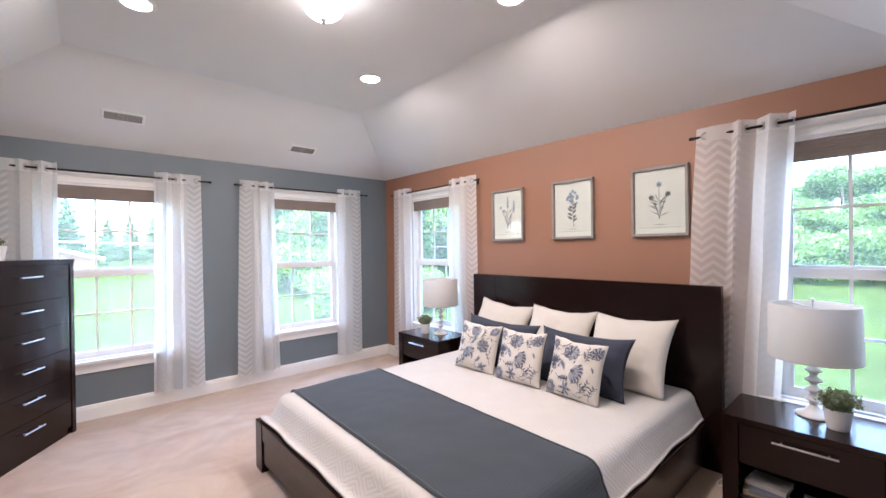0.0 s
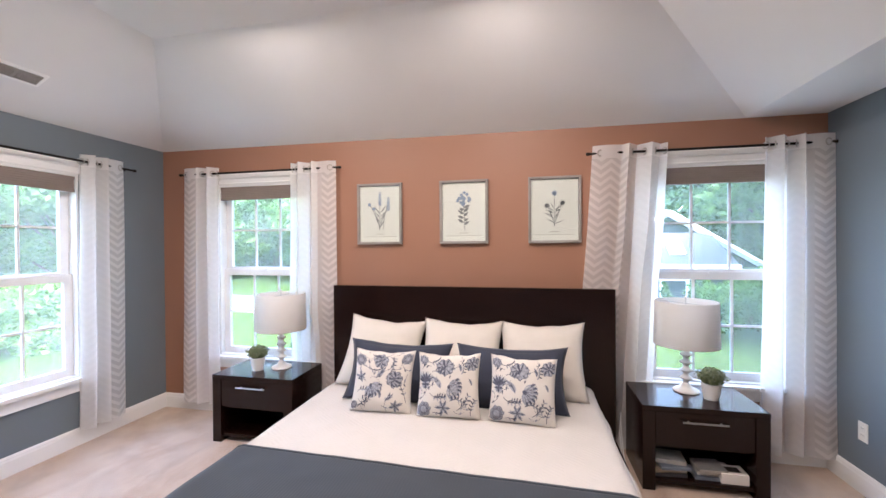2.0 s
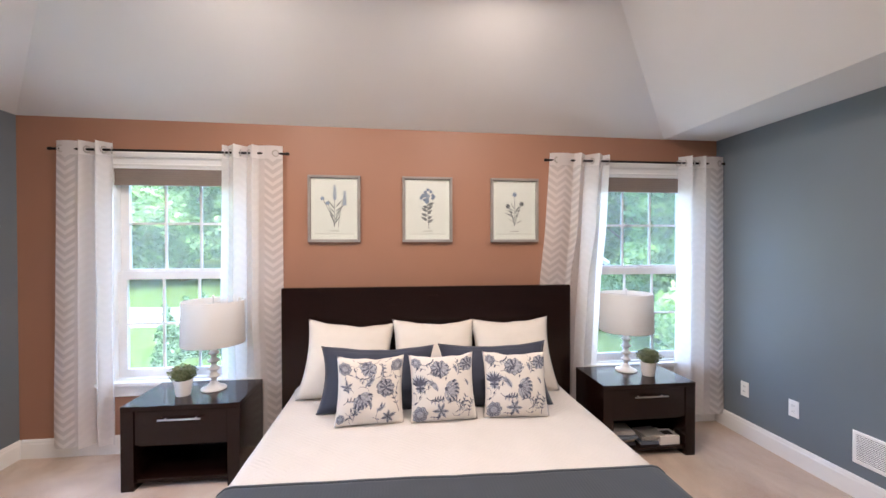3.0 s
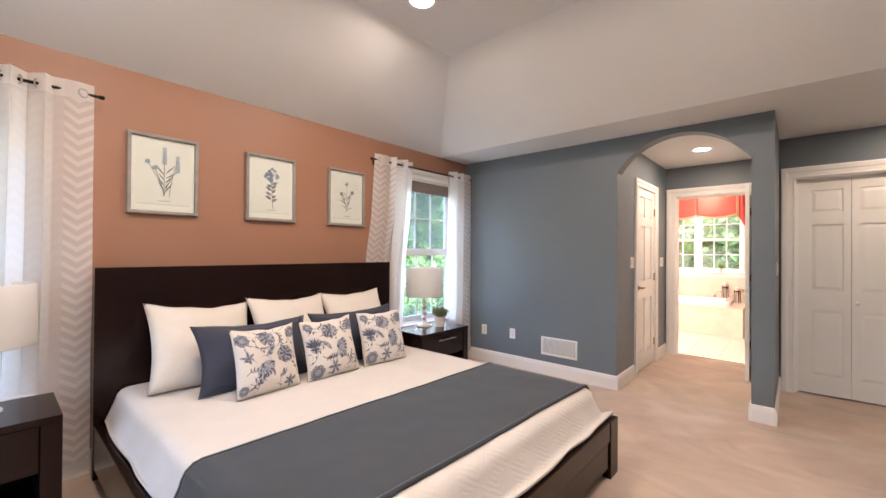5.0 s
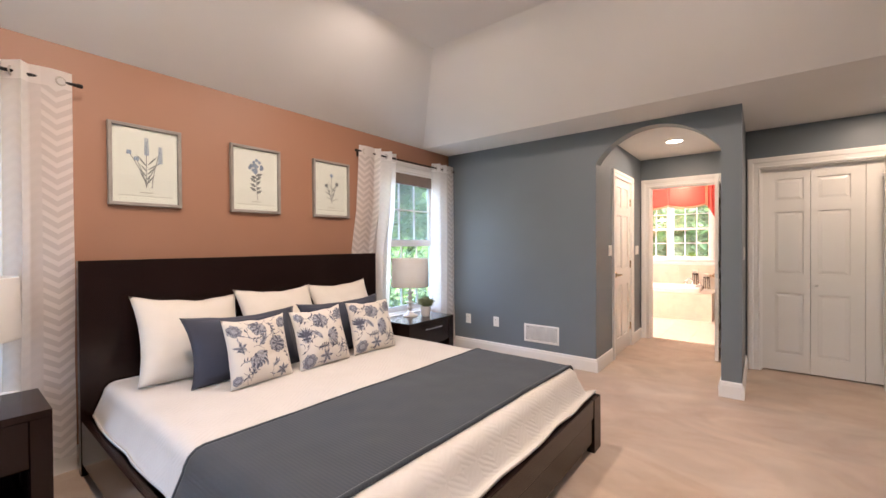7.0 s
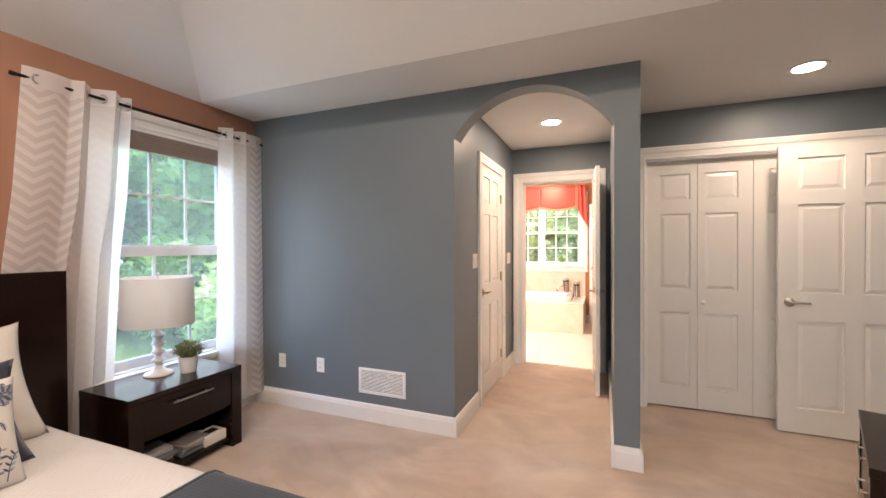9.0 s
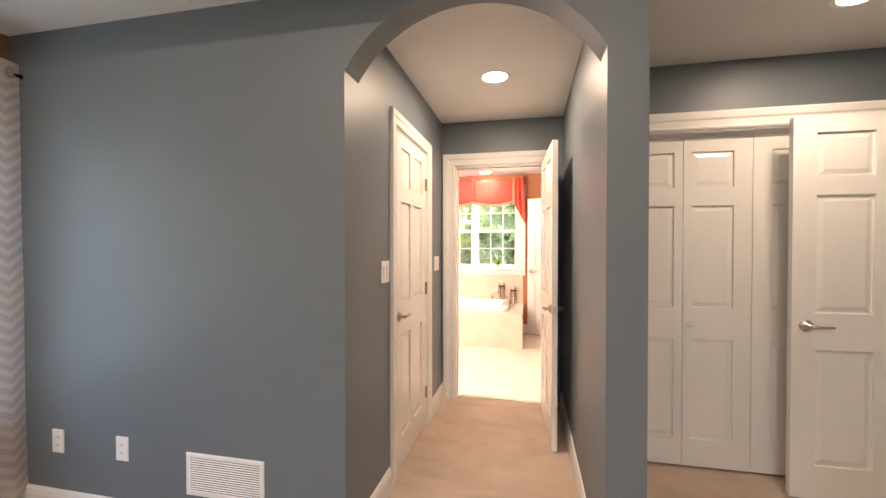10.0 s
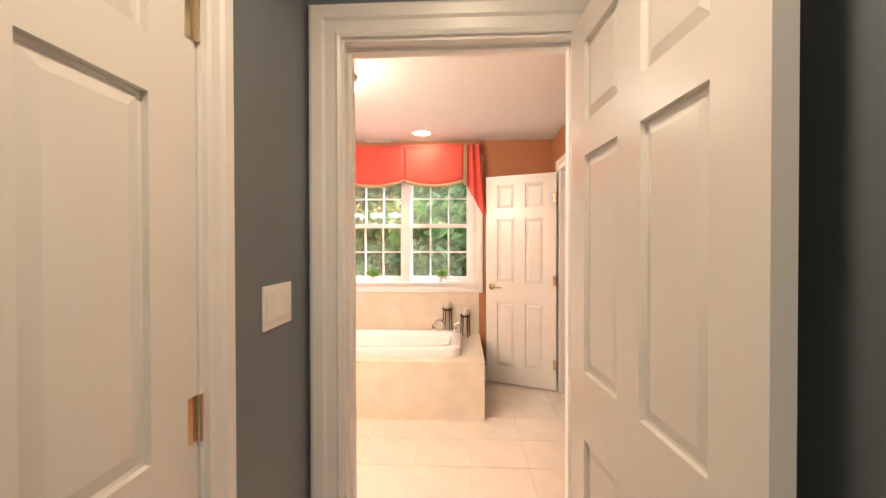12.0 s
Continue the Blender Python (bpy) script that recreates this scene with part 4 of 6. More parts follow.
def table_lamp(m):
    lamp = thing("table_lamp", "white turned-wood table lamp with linen drum shade", "lamp", m, "bedside lamps")
    part("base", turned(bmesh.new(), [(0.0, 0), (0.080, 0), (0.082, 0.006), (0.078, 0.012), (0.045, 0.026), (0.026, 0.045), (0.020, 0.060)], 32), M_LAMPBASE, lamp, smooth=True)
    prof, z = [(0.018, 0.058)], 0.066
    for k in range(4):
        for r, dz in ((0.017, 0.004), (0.024, 0.011), (0.038 - 0.003 * (k == 3), 0.006), (0.040 - 0.003 * (k == 3), 0.005), (0.036, 0.005), (0.022, 0.008), (0.016, 0.014)):
            z += dz
            prof.append((r, z))
    part("stem", turned(bmesh.new(), prof + [(0.013, z + 0.01), (0.013, z + 0.035)], 28), M_LAMPBASE, lamp, smooth=True)
    part("harp", tube(tube(bmesh.new(), (0, 0, z + 0.03), (0, 0, 0.632), 0.004, 8), (-0.185, 0, 0.600), (0.185, 0, 0.600), 0.003, 6), M_STEEL, lamp)
    sh = bmesh.new()
    zs, seg = (0.318, 0.321, 0.611, 0.614), 48
    outer = [(0.198, 0.316), (0.1995, 0.320), (0.193, 0.610), (0.191, 0.615), (0.189, 0.612), (0.195, 0.319), (0.198, 0.316)]
    rings = [[sh.verts.new((r * math.cos(2 * math.pi * i / seg), r * math.sin(2 * math.pi * i / seg), zz)) for i in range(seg)] for r, zz in outer[:-1]]
    for a, b in zip(rings, rings[1:] + rings[:1]):
        for i in range(seg):
            sh.faces.new((a[i], a[(i + 1) % seg], b[(i + 1) % seg], b[i]))
    part("shade", sh, M_LINEN, lamp, "white linen drum shade", True)
    part("finial", turned(bmesh.new(), [(0.0, 0.63), (0.007, 0.632), (0.009, 0.640), (0.005, 0.648), (0.0, 0.650)], 14), M_LAMPBASE, lamp, smooth=True)
    return lamp


NS_H = 0.530
table_lamp(pose(3.225, 3.475, NS_H))
table_lamp(pose(3.268, 0.408, NS_H, 0, 0, 40))


def leaf_cluster(n, rx, rz, size, seed, cz=0.0, droop=0.0):
    """Many small folded leaves through a rounded, uneven volume."""
    rnd = random.Random(seed)
    v, f = [], []
    for _ in range(n):
        while True:
            p = Vector((rnd.uniform(-1, 1), rnd.uniform(-1, 1), rnd.uniform(-1, 1)))
            if 0.35 < p.length < 1:
                break
        p *= 0.82 + 0.30 * noise.noise(p * 2.3 + Vector((seed, 0, 0)))
        c = Vector((p.x * rx, p.y * rx, cz + p.z * rz))
        q = Euler((rnd.uniform(-1.1, 1.1), rnd.uniform(-1.1, 1.1), rnd.uniform(0, 6.3))).to_matrix()
        s = size * rnd.uniform(0.6, 1.3)
        k = len(v)
        v += [tuple(c + q @ Vector(o) * s) for o in ((-0.5, 0, 0), (0, -0.26, 0.08), (0.55, 0, 0.0), (0, 0.26, 0.08))]
        f += [(k, k + 1, k + 2), (k, k + 2, k + 3)]
    me = bpy.data.meshes.new("leaves")
    me.from_pydata(v, [], f)
    return me


def leafy(name, a, b, translucent=0.35):
    """Foliage, its tone varied leaf by leaf."""
    m = bpy.data.materials.new(name)
    m.use_nodes = True
    n, l = m.node_tree.nodes, m.node_tree.links
    g, r = n.new("ShaderNodeNewGeometry"), n.new("ShaderNodeValToRGB")
    r.color_ramp.elements[0].color, r.color_ramp.elements[1].color = (*a, 1), (*b, 1)
    l.new(g.outputs["Random Per Island"], r.inputs["Fac"])
    p = n["Principled BSDF"]
    p.inputs["Roughness"].default_value = 0.55
    l.new(r.outputs["Color"], p.inputs["Base Color"])
    tr, mix = n.new("ShaderNodeBsdfTranslucent"), n.new("ShaderNodeMixShader")
    l.new(r.outputs["Color"], tr.inputs["Color"])
    mix.inputs[0].default_value = translucent
    l.new(p.outputs[0], mix.inputs[1])
    l.new(tr.outputs[0], mix.inputs[2])
    l.new(mix.outputs[0], n["Material Output"].inputs["Surface"])
    return m


M_HERB = leafy("boxwood_leaves", (0.125, 0.150, 0.055), (0.36, 0.37, 0.18))


def potted_plant(name, m, pot_r=0.058, pot_h=0.105, crown=0.102, leaves=1700, label="small bushy green plant in a white ceramic pot", group="", seed=3, lsize=0.016):
    pt = thing(name, label, "potted plant", m, group)
    r = pot_r
    part("pot", turned(bmesh.new(), [(0.0, 0.0), (r * 0.72, 0.0), (r * 0.76, 0.004), (r * 0.98, pot_h - 0.014), (r, pot_h - 0.012), (r, pot_h), (r * 0.9, pot_h), (r * 0.86, pot_h - 0.012), (0.0, pot_h - 0.013)], 28), M_POT, pt, smooth=False)
    part("soil", turned(bmesh.new(), [(0.0, pot_h - 0.012), (r * 0.85, pot_h - 0.011), (0.0, pot_h - 0.006)], 20), M_SOIL, pt)
    me = leaf_cluster(leaves, crown, crown * 0.62, lsize, seed, pot_h + crown * 0.42)
    me.materials.append(M_HERB)
    fo = new("foliage", me)
    fo.parent = pt
    stems = bmesh.new()
    rnd = random.Random(seed)
    for _ in range(14):
        a = rnd.uniform(0, 6.3)
        tube(stems, (0.015 * math.cos(a), 0.015 * math.sin(a), pot_h - 0.01), (crown * 0.6 * math.cos(a), crown * 0.6 * math.sin(a), pot_h + crown * rnd.uniform(0.3, 0.8)), 0.0012, 5)
    part("stem", stems, M_HERB, pt)
    return pt


potted_plant("potted_plant", pose(3.125, 3.625, NS_H), group="bedside plants")
potted_plant("potted_plant", pose(3.140, 0.305, NS_H, 0, 0, 70), group="bedside plants", seed=8)

# ---- framed botanical prints ----
M_FRAME = mat("weathered_grey_wood", (0.27, 0.245, 0.225), 0.6, vary=0.12, scale=14)
M_PAPER = mat("cream_mat_board", (0.76, 0.72, 0.67), 0.8, vary=0.01)
M_PRINT = mat("print_paper", (0.73, 0.69, 0.645), 0.75, vary=0.02, scale=12)
M_INK = mat("slate_ink", (0.20, 0.19, 0.195), 0.8, vary=0.3, scale=60)
M_INKBLUE = mat("blue_ink", (0.26, 0.30, 0.42), 0.8, vary=0.3, scale=80)
M_INKLIGHT = mat("pale_ink_line", (0.36, 0.32, 0.28), 0.8)


def leaf_shape(bm, x, z, ang, length, width, y):
    v = []
    for k in range(9):
        t = k / 8
        v.append((t * length, width / 2 * math.sin(math.pi * min(1, t ** 0.8))))
    ring = v + [(a, -b) for a, b in v[-2:0:-1]]
    c, s = math.cos(ang), math.sin(ang)
    bm.faces.new([bm.verts.new((x + a * c - b * s, y, z + a * s + b * c)) for a, b in ring])


def ribbon(bm, pts, w, y):
    for (x0, z0), (x1, z1) in zip(pts, pts[1:]):
        d = Vector((x1 - x0, z1 - z0)).normalized()
        o = Vector((-d.y, d.x)) * w / 2
        bm.faces.new([bm.verts.new((x, y, z)) for x, z in ((x0 - o.x, z0 - o.y), (x1 - o.x, z1 - o.y), (x1 + o.x, z1 + o.y), (x0 + o.x, z0 + o.y))])


def botanical(kind, m):
    """A framed print; local x across, -y out of the wall, z from 0 to its height."""
    w, h = 0.395, 0.515
    pic = thing("framed_print", {"lavender": "botanical lavender print in a weathered grey frame", "phlox": "botanical blue blossom print in a weathered grey frame", "scabious": "botanical wildflower print in a weathered grey frame"}[kind], "picture", m, "framed botanical prints")
    prof = [(0.0, 0.0), (0.0, 0.028), (-0.004, 0.031), (-0.018, 0.029), (-0.022, 0.022), (-0.022, 0.006)]
    part("frame", casing(0, w, 0, h, [(u, v) for u, v in prof], True), M_FRAME, pic)
    part("mat_board", cube(0.018, w - 0.018, -0.010, -0.002, 0.018, h - 0.018), M_PAPER, pic)
    part("print", cube(0.048, w - 0.048, -0.0115, -0.0102, 0.060, h - 0.048), M_PRINT, pic)
    line = bmesh.new()
    ribbon(line, [(0.052, 0.066), (w - 0.052, 0.066)], 0.0025, -0.0118)
    ribbon(line, [(w / 2 - 0.035, 0.088), (w / 2 + 0.035, 0.088)], 0.005, -0.0118)
    part("caption", line, M_INKLIGHT, pic)
    ink, blue, y = bmesh.new(), bmesh.new(), -0.0120
    cx, rnd = w / 2, random.Random(kind)
    if kind == "lavender":
        for dx, top, n in ((-0.090, 0.335, 4), (-0.052, 0.300, 3), (0.002, 0.415, 9), (0.078, 0.370, 9), (0.050, 0.260, 0)):
            x0 = cx + (0.03 if dx == 0.078 else 0.0)
            ribbon(ink, [(x0 + (dx - (x0 - cx)) * (i / 8) ** 1.5, 0.120 + (top - 0.120) * i / 8) for i in range(9)], 0.0042, y)
            for i in range(n):
                zz = top - (0.010 if n < 6 else 0.085) + (0.024 if n < 6 else 0.115) * i / n
                for s in (-1, 0, 1):
                    leaf_shape(blue, cx + dx + s * 0.004, zz, math.pi / 2 - s * rnd.uniform(0.5, 1.0), 0.015 - 0.006 * i / n, 0.010, y - 0.0002 * (i % 3 + 1))
        for i in range(9):
            s = -1 if i % 2 else 1
            leaf_shape(ink, cx + 0.001 * i, 0.140 + 0.016 * i, math.pi / 2 - s * rnd.uniform(0.45, 0.95), rnd.uniform(0.06, 0.105), 0.0085, y - 0.001)
    elif kind == "phlox":
        ribbon(ink, [(cx + 0.01, 0.105), (cx + 0.004, 0.22), (cx - 0.004, 0.34)], 0.0045, y)
        for i in range(9):
            s = -1 if i % 2 else 1
            zz = 0.155 + 0.017 * i
            leaf_shape(ink, cx, zz, math.pi / 2 - s * rnd.uniform(0.8, 1.3), rnd.uniform(0.035, 0.06), 0.022, y - 0.0004)
        for i in range(22):
            a, r = rnd.uniform(0, 6.3), 0.055 * math.sqrt(rnd.random())
            fx, fz = cx - 0.002 + r * math.cos(a), 0.365 + 0.9 * r * math.sin(a)
            for q in range(5):
                leaf_shape(blue, fx, fz, q * 1.257 + a, 0.016, 0.012, y - 0.0002 * (i % 5 + 1))
    else:
        for dx, top in ((0.0, 0.385), (-0.055, 0.29), (0.06, 0.31), (0.035, 0.25), (-0.03, 0.24)):
            ribbon(ink, [(cx + dx * t ** 1.3, 0.130 + (top - 0.130) * t) for t in [i / 8 for i in range(9)]], 0.0035, y)
            for q in range(11 if top > 0.28 else 5):
                leaf_shape(ink if top < 0.38 else blue, cx + dx, top, q * 0.571 + dx * 20, 0.024 if top > 0.28 else 0.014, 0.008, y - 0.0005)
        for i in range(14):
            s = -1 if i % 2 else 1
            leaf_shape(ink, cx + 0.002 * s, 0.15 + 0.009 * i, math.pi / 2 - s * rnd.uniform(0.4, 1.35), rnd.uniform(0.05, 0.095), 0.006, y - 0.001)
    part("drawing", ink, M_INK, pic, "slate ink plant drawing")
    if blue.faces:
        part("blossom", blue, M_INKBLUE, pic, "pale blue inked blossoms")
    else:
        blue.free()
    g = part("glazing", cube(0.019, w - 0.019, -0.0165, -0.0150, 0.019, h - 0.019), M_CLEAR, pic)
    g.visible_shadow = False
    return pic


for kind, y1 in (("lavender", 2.885), ("phlox", 2.165), ("scabious", 1.457)):
    botanical(kind, pose(EAST - 0.002, y1, 1.548, 0, 0, -90))


# ---- curtains ----
def sheer(name, edge):
    """White sheer cloth with denser chevron bands and a plain header."""
    m = bpy.data.materials.new(name)
    m.use_nodes = True
    n, l = m.node_tree.nodes, m.node_tree.links
    n.remove(n["Principled BSDF"])
    co, sp = n.new("ShaderNodeUVMap"), n.new("ShaderNodeSeparateXYZ")
    l.new(co.outputs["UV"], sp.inputs[0])

    def mn(op, a, b=0.0, c=0.0):
        k = n.new("ShaderNodeMath")
        k.operation = op
        for i, s in enumerate((a, b, c)):
            if isinstance(s, (int, float)):
                k.inputs[i].default_value = s
            else:
                l.new(s, k.inputs[i])
        return k.outputs[0]

    tri = mn("PINGPONG", sp.outputs["X"], 0.070)
    phase = mn("FRACT", mn("MULTIPLY", mn("ADD", sp.outputs["Y"], mn("MULTIPLY", tri, 0.75)), 1 / 0.060))
    band = mn("SMOOTH_MAX", mn("GREATER_THAN", phase, 0.54), 0.0, 0.1)
    head = mn("GREATER_THAN", sp.outputs["Y"], 2.165)
    thread = n.new("ShaderNodeTexNoise")
    thread.inputs["Scale"].default_value = 500
    l.new(co.outputs["UV"], thread.inputs["Vector"])
    plain = mn("MULTIPLY_ADD", mn("GREATER_THAN", sp.outputs["X"], edge), -0.88, 1.0)
    dense = mn("MAXIMUM", mn("MULTIPLY", band, plain), head)
    weave = mn("MULTIPLY_ADD", plain, -0.06, mn("MULTIPLY_ADD", thread.outputs["Fac"], 0.08, 0.79))
    opaque = mn("MINIMUM", mn("MULTIPLY_ADD", dense, 0.17, weave), 0.985)
    d, t, tr = n.new("ShaderNodeBsdfDiffuse"), n.new("ShaderNodeBsdfTranslucent"), n.new("ShaderNodeBsdfTransparent")
    d.inputs["Color"].default_value = t.inputs["Color"].default_value = (0.92, 0.91, 0.90, 1)
    m1, m2 = n.new("ShaderNodeMixShader"), n.new("ShaderNodeMixShader")
    m1.inputs[0].default_value = 0.56
    l.new(d.outputs[0], m1.inputs[1])
    l.new(t.outputs[0], m1.inputs[2])
    l.new(opaque, m2.inputs[0])
    l.new(tr.outputs[0], m2.inputs[1])
    l.new(m1.outputs[0], m2.inputs[2])
    l.new(m2.outputs[0], n["Material Output"].inputs["Surface"])
    return m


M_SHEER = sheer("white_chevron_sheer", 0.130)
M_SHEER_WIDE = sheer("wide_chevron_sheer", 0.29)
ROD_Z, ROD_OUT = 2.205, 0.085


def curtain(m, x0, x1, folds, flat_at, seed, zb=0.10, bottom=(0.0, 0.0), depth=0.046, cloth_mat=M_SHEER, behind=0.0):
    """A grommet panel: local x along the wall, -y into the room; flat_at is the side (0 or 1) that hangs flat; below the height behind it is pressed to the wall."""
    cu = thing("curtain", "white sheer curtain with chevron pattern on a black rod", "curtain", m, "sheer chevron curtains")
    bm = bmesh.new()
    uv = bm.loops.layers.uv.new("UVMap")
    nu, nv, flatw = 120, 44, 0.36
    rnd = random.Random(seed)
    ph = rnd.uniform(-0.3, 0.3)

    def across(s, z):
        k = s if flat_at == 0 else 1 - s
        low = 1 - z / 2.25
        if k < flatw:
            wave = 0.35 * math.sin(math.pi * k / flatw)
            x = k / flatw * 0.40
        else:
            q = (k - flatw) / (1 - flatw)
            wave = math.sin(math.pi * 2 * folds * q + ph * low) * (1 - 0.25 * low * math.sin(3 * q + seed))
            x = 0.40 + 0.60 * (q + 0.045 * math.sin(math.pi * 4 * folds * q))
        wave += low * 0.45 * noise.noise((s * 4.0 + seed, z * 0.9, 0.5))
        x = x if flat_at == 0 else 1 - x
        a, b = x0 + bottom[0] * low, x1 + bottom[1] * low
        press = min(1.0, max(0.0, (behind - z) / 0.35 + 1.0)) if behind else 0.0
        out_by = (ROD_OUT + depth * wave) * (1 - press) + (0.045 + 0.02 * wave) * press
        return Vector((a + (b - a) * x + 0.010 * low * noise.noise((s * 3, z * 1.5, seed)), -out_by, z))

    zs = [zb + (2.262 - zb) * j / nv for j in range(nv + 1)]
    grid, arc = [], []
    run, last = 0.0, None
    for i in range(nu + 1):
        s = i / nu
        p = across(s, 1.5)
        if last is not None:
            run += (p - last).length
        last = p
        arc.append(run)
        grid.append([bm.verts.new(across(s, z + (0.012 * noise.noise((s * 5, seed, 1)) if z < 0.1 else 0))) for z in zs])
    base = 0.0 if flat_at == 0 else arc[-1]
    for i in range(nu):
        for j in range(nv):
            f = bm.faces.new((grid[i][j], grid[i + 1][j], grid[i + 1][j + 1], grid[i][j + 1]))
            for loop, (a, b) in zip(f.loops, ((i, j), (i + 1, j), (i + 1, j + 1), (i, j + 1))):
                loop[uv].uv = (abs(arc[a] - base), zs[b])
    part("panel", bm, cloth_mat, cu, "", True)
    for k in range(2 * folds + 1):
        q = k / (2 * folds)
        s = (flatw + (1 - flatw) * q) if k else 0.10
        s = min(0.985, s)
        p = across(s if flat_at == 0 else 1 - s, ROD_Z)
        ring = bmesh.new()
        for a in range(16):
            for b in range(6):
                ca, cb = 2 * math.pi * a / 16, 2 * math.pi * b / 6
                ring.verts.new(((0.022 + 0.005 * math.cos(cb)) * math.cos(ca), 0.004 * math.sin(cb), (0.022 + 0.005 * math.cos(cb)) * math.sin(ca)))
        ring.verts.ensure_lookup_table()
        for a in range(16):
            for b in range(6):
                ring.faces.new([ring.verts[i] for i in (a * 6 + b, a * 6 + (b + 1) % 6, ((a + 1) % 16) * 6 + (b + 1) % 6, ((a + 1) % 16) * 6 + b)])
        part("grommet", ring, M_STEEL, cu, "metal grommet ring", True, pose(p.x, p.y, ROD_Z, 0, 0, 20 if k == 0 else 65 * (1 if k % 2 else -1)))
    return cu


def rod(m, x0, x1):
    r = thing("curtain_rod", "thin black metal curtain rod above a window", "curtain rod", m, "curtain rods")
    part("pole", tube(bmesh.new(), (x0, -ROD_OUT, ROD_Z), (x1, -ROD_OUT, ROD_Z), 0.009), M_BLACKMETAL, r)
    for s, x in ((-1, x0), (1, x1)):
        part("finial", turned(bmesh.new(), [(0.0, 0.0), (0.011, 0.0), (0.012, 0.02), (0.009, 0.026), (0.0, 0.027)], 12), M_BLACKMETAL, r, "", True, pose(x, -ROD_OUT, ROD_Z, 0, 90 * s))
        bx = x - s * 0.07
        part("bracket", tube(cube(bx - 0.012, bx + 0.012, -0.005, -0.001, ROD_Z - 0.035, ROD_Z + 0.025), (bx, -0.004, ROD_Z - 0.005), (bx, -ROD_OUT, ROD_Z - 0.012), 0.005, 8), M_BLACKMETAL, r)
    return r


WN, WE = pose(0, NORTH, 0), pose(EAST, 0, 0, 0, 0, -90)
rod(WN, -0.33, 1.235)
curtain(WN, -0.31, 0.105, 2, 0, 1, zb=0.13)
curtain(WN, 0.775, 1.165, 2, 1, 2, zb=0.13, bottom=(-0.03, 0.01))
rod(WN, 1.50, 3.095)
curtain(WN, 1.530, 1.890, 2, 0, 3, zb=0.13, bottom=(-0.055, 0.05))
curtain(WN, 2.680, 3.010, 2, 1, 4, zb=0.13, bottom=(-0.03, 0.0))
rod(WE, -4.605, -3.030)
curtain(WE, -4.575, -4.215, 2, 0, 5, bottom=(-0.035, 0.0))
curtain(WE, -3.478, -3.050, 2, 1, 6, bottom=(-0.03, 0.0), behind=0.62)
rod(WE, -1.010, 0.535)
curtain(WE, -0.990, -0.480, 2, 0, 7, bottom=(-0.145, -0.12), depth=0.052, cloth_mat=M_SHEER_WIDE, behind=1.28)
curtain(WE, 0.125, 0.530, 2, 1, 8, bottom=(-0.03, 0.015))


# ---- chests of drawers ----
def chest(name, label, m, w, d, h, drawers, columns=1):
    """Local x across the front, y from the front to the back, z up."""
    c = thing(name, label, "dresser", m)
    part("body", box(box(box(cube(0.045, w - 0.045, 0.03, d, 0.05, h - 0.04), 0, 0.044, 0, d, 0, h - 0.04, 0.003), w - 0.044, w, 0, d, 0, h - 0.04, 0.003), 0.0445, w - 0.0445, 0.02, 0.04, 0.0, 0.055), M_WOOD, c)
    part("top", box(bmesh.new(), -0.004, w + 0.004, -0.004, d, h - 0.0395, h, 0.003), M_WOOD, c)
    z = h - 0.042
    cw = (w - 0.09) / columns
    for hh in drawers:
        for k in range(columns):
            x0 = 0.045 + k * cw
            dr = part("drawer", box(bmesh.new(), x0 + 0.002, x0 + cw - 0.002, 0.006, 0.028, z - hh + 0.003, z, 0.0025), M_WOOD, c)
            bar_handle(dr, 0.19, pose(x0 + cw / 2, 0.006, z - hh * 0.31))
        z -= hh
    return c


CH_A = radians(30)
fr = Vector((0.199, 4.686))
CHW = 0.92
# the front runs from its left end to fr, turned so that it faces the bed
chest("chest_of_drawers", "tall espresso chest with six drawers set across the corner", pose(fr.x - CHW * math.sin(CH_A), fr.y - CHW * math.cos(CH_A), 0, 0, 0, 90 - math.degrees(CH_A)), CHW, 0.42, 1.445, (0.268, 0.215, 0.215, 0.215, 0.215, 0.215))
potted_plant("potted_plant", pose(-0.20, 4.33, 1.445), crown=0.06, leaves=300, label="small plant in a white pot on the tall chest", seed=21)
chest("low_dresser", "low espresso wooden dresser near the bedroom door", pose(-0.66, -0.84, 0, 0, 0, 68), 0.80, 0.36, 0.42, (0.16, 0.16))


# ---- ceiling and wall fixtures ----
M_LENS = mat("lit_lamp_lens", (0.9, 0.88, 0.84), 0.5, emit=(1.0, 0.88, 0.70, 1.6))
M_BULB = mat("lit_globe_bulb", (0.9, 0.88, 0.84), 0.5, emit=(1.0, 0.88, 0.70, 3.0))
M_DOME = mat("lit_frosted_glass", (0.9, 0.87, 0.82), 0.4, emit=(1.0, 0.88, 0.72, 0.45))


def recessed_light(x, y, z):
    r = thing("recessed_light", "white round recessed ceiling light, switched on", "ceiling light", pose(x, y, z), "recessed lights")
    part("trim_ring", turned(bmesh.new(), [(0.0765, 0.0), (0.0765, -0.003), (0.080, -0.006), (0.096, -0.006), (0.102, -0.001), (0.102, 0.0)], 32), M_TRIM, r)
    part("lens", turned(bmesh.new(), [(0.0, -0.003), (0.076, -0.003), (0.076, 0.0), (0.0, 0.0)], 28), M_LENS, r, "glowing lamp lens")


for lx, ly in TRAY_LAMPS:
    recessed_light(lx, ly, HIGH - 0.001)
for lx, ly in LOW_LAMPS:
    recessed_light(lx, ly, LOW - 0.001)

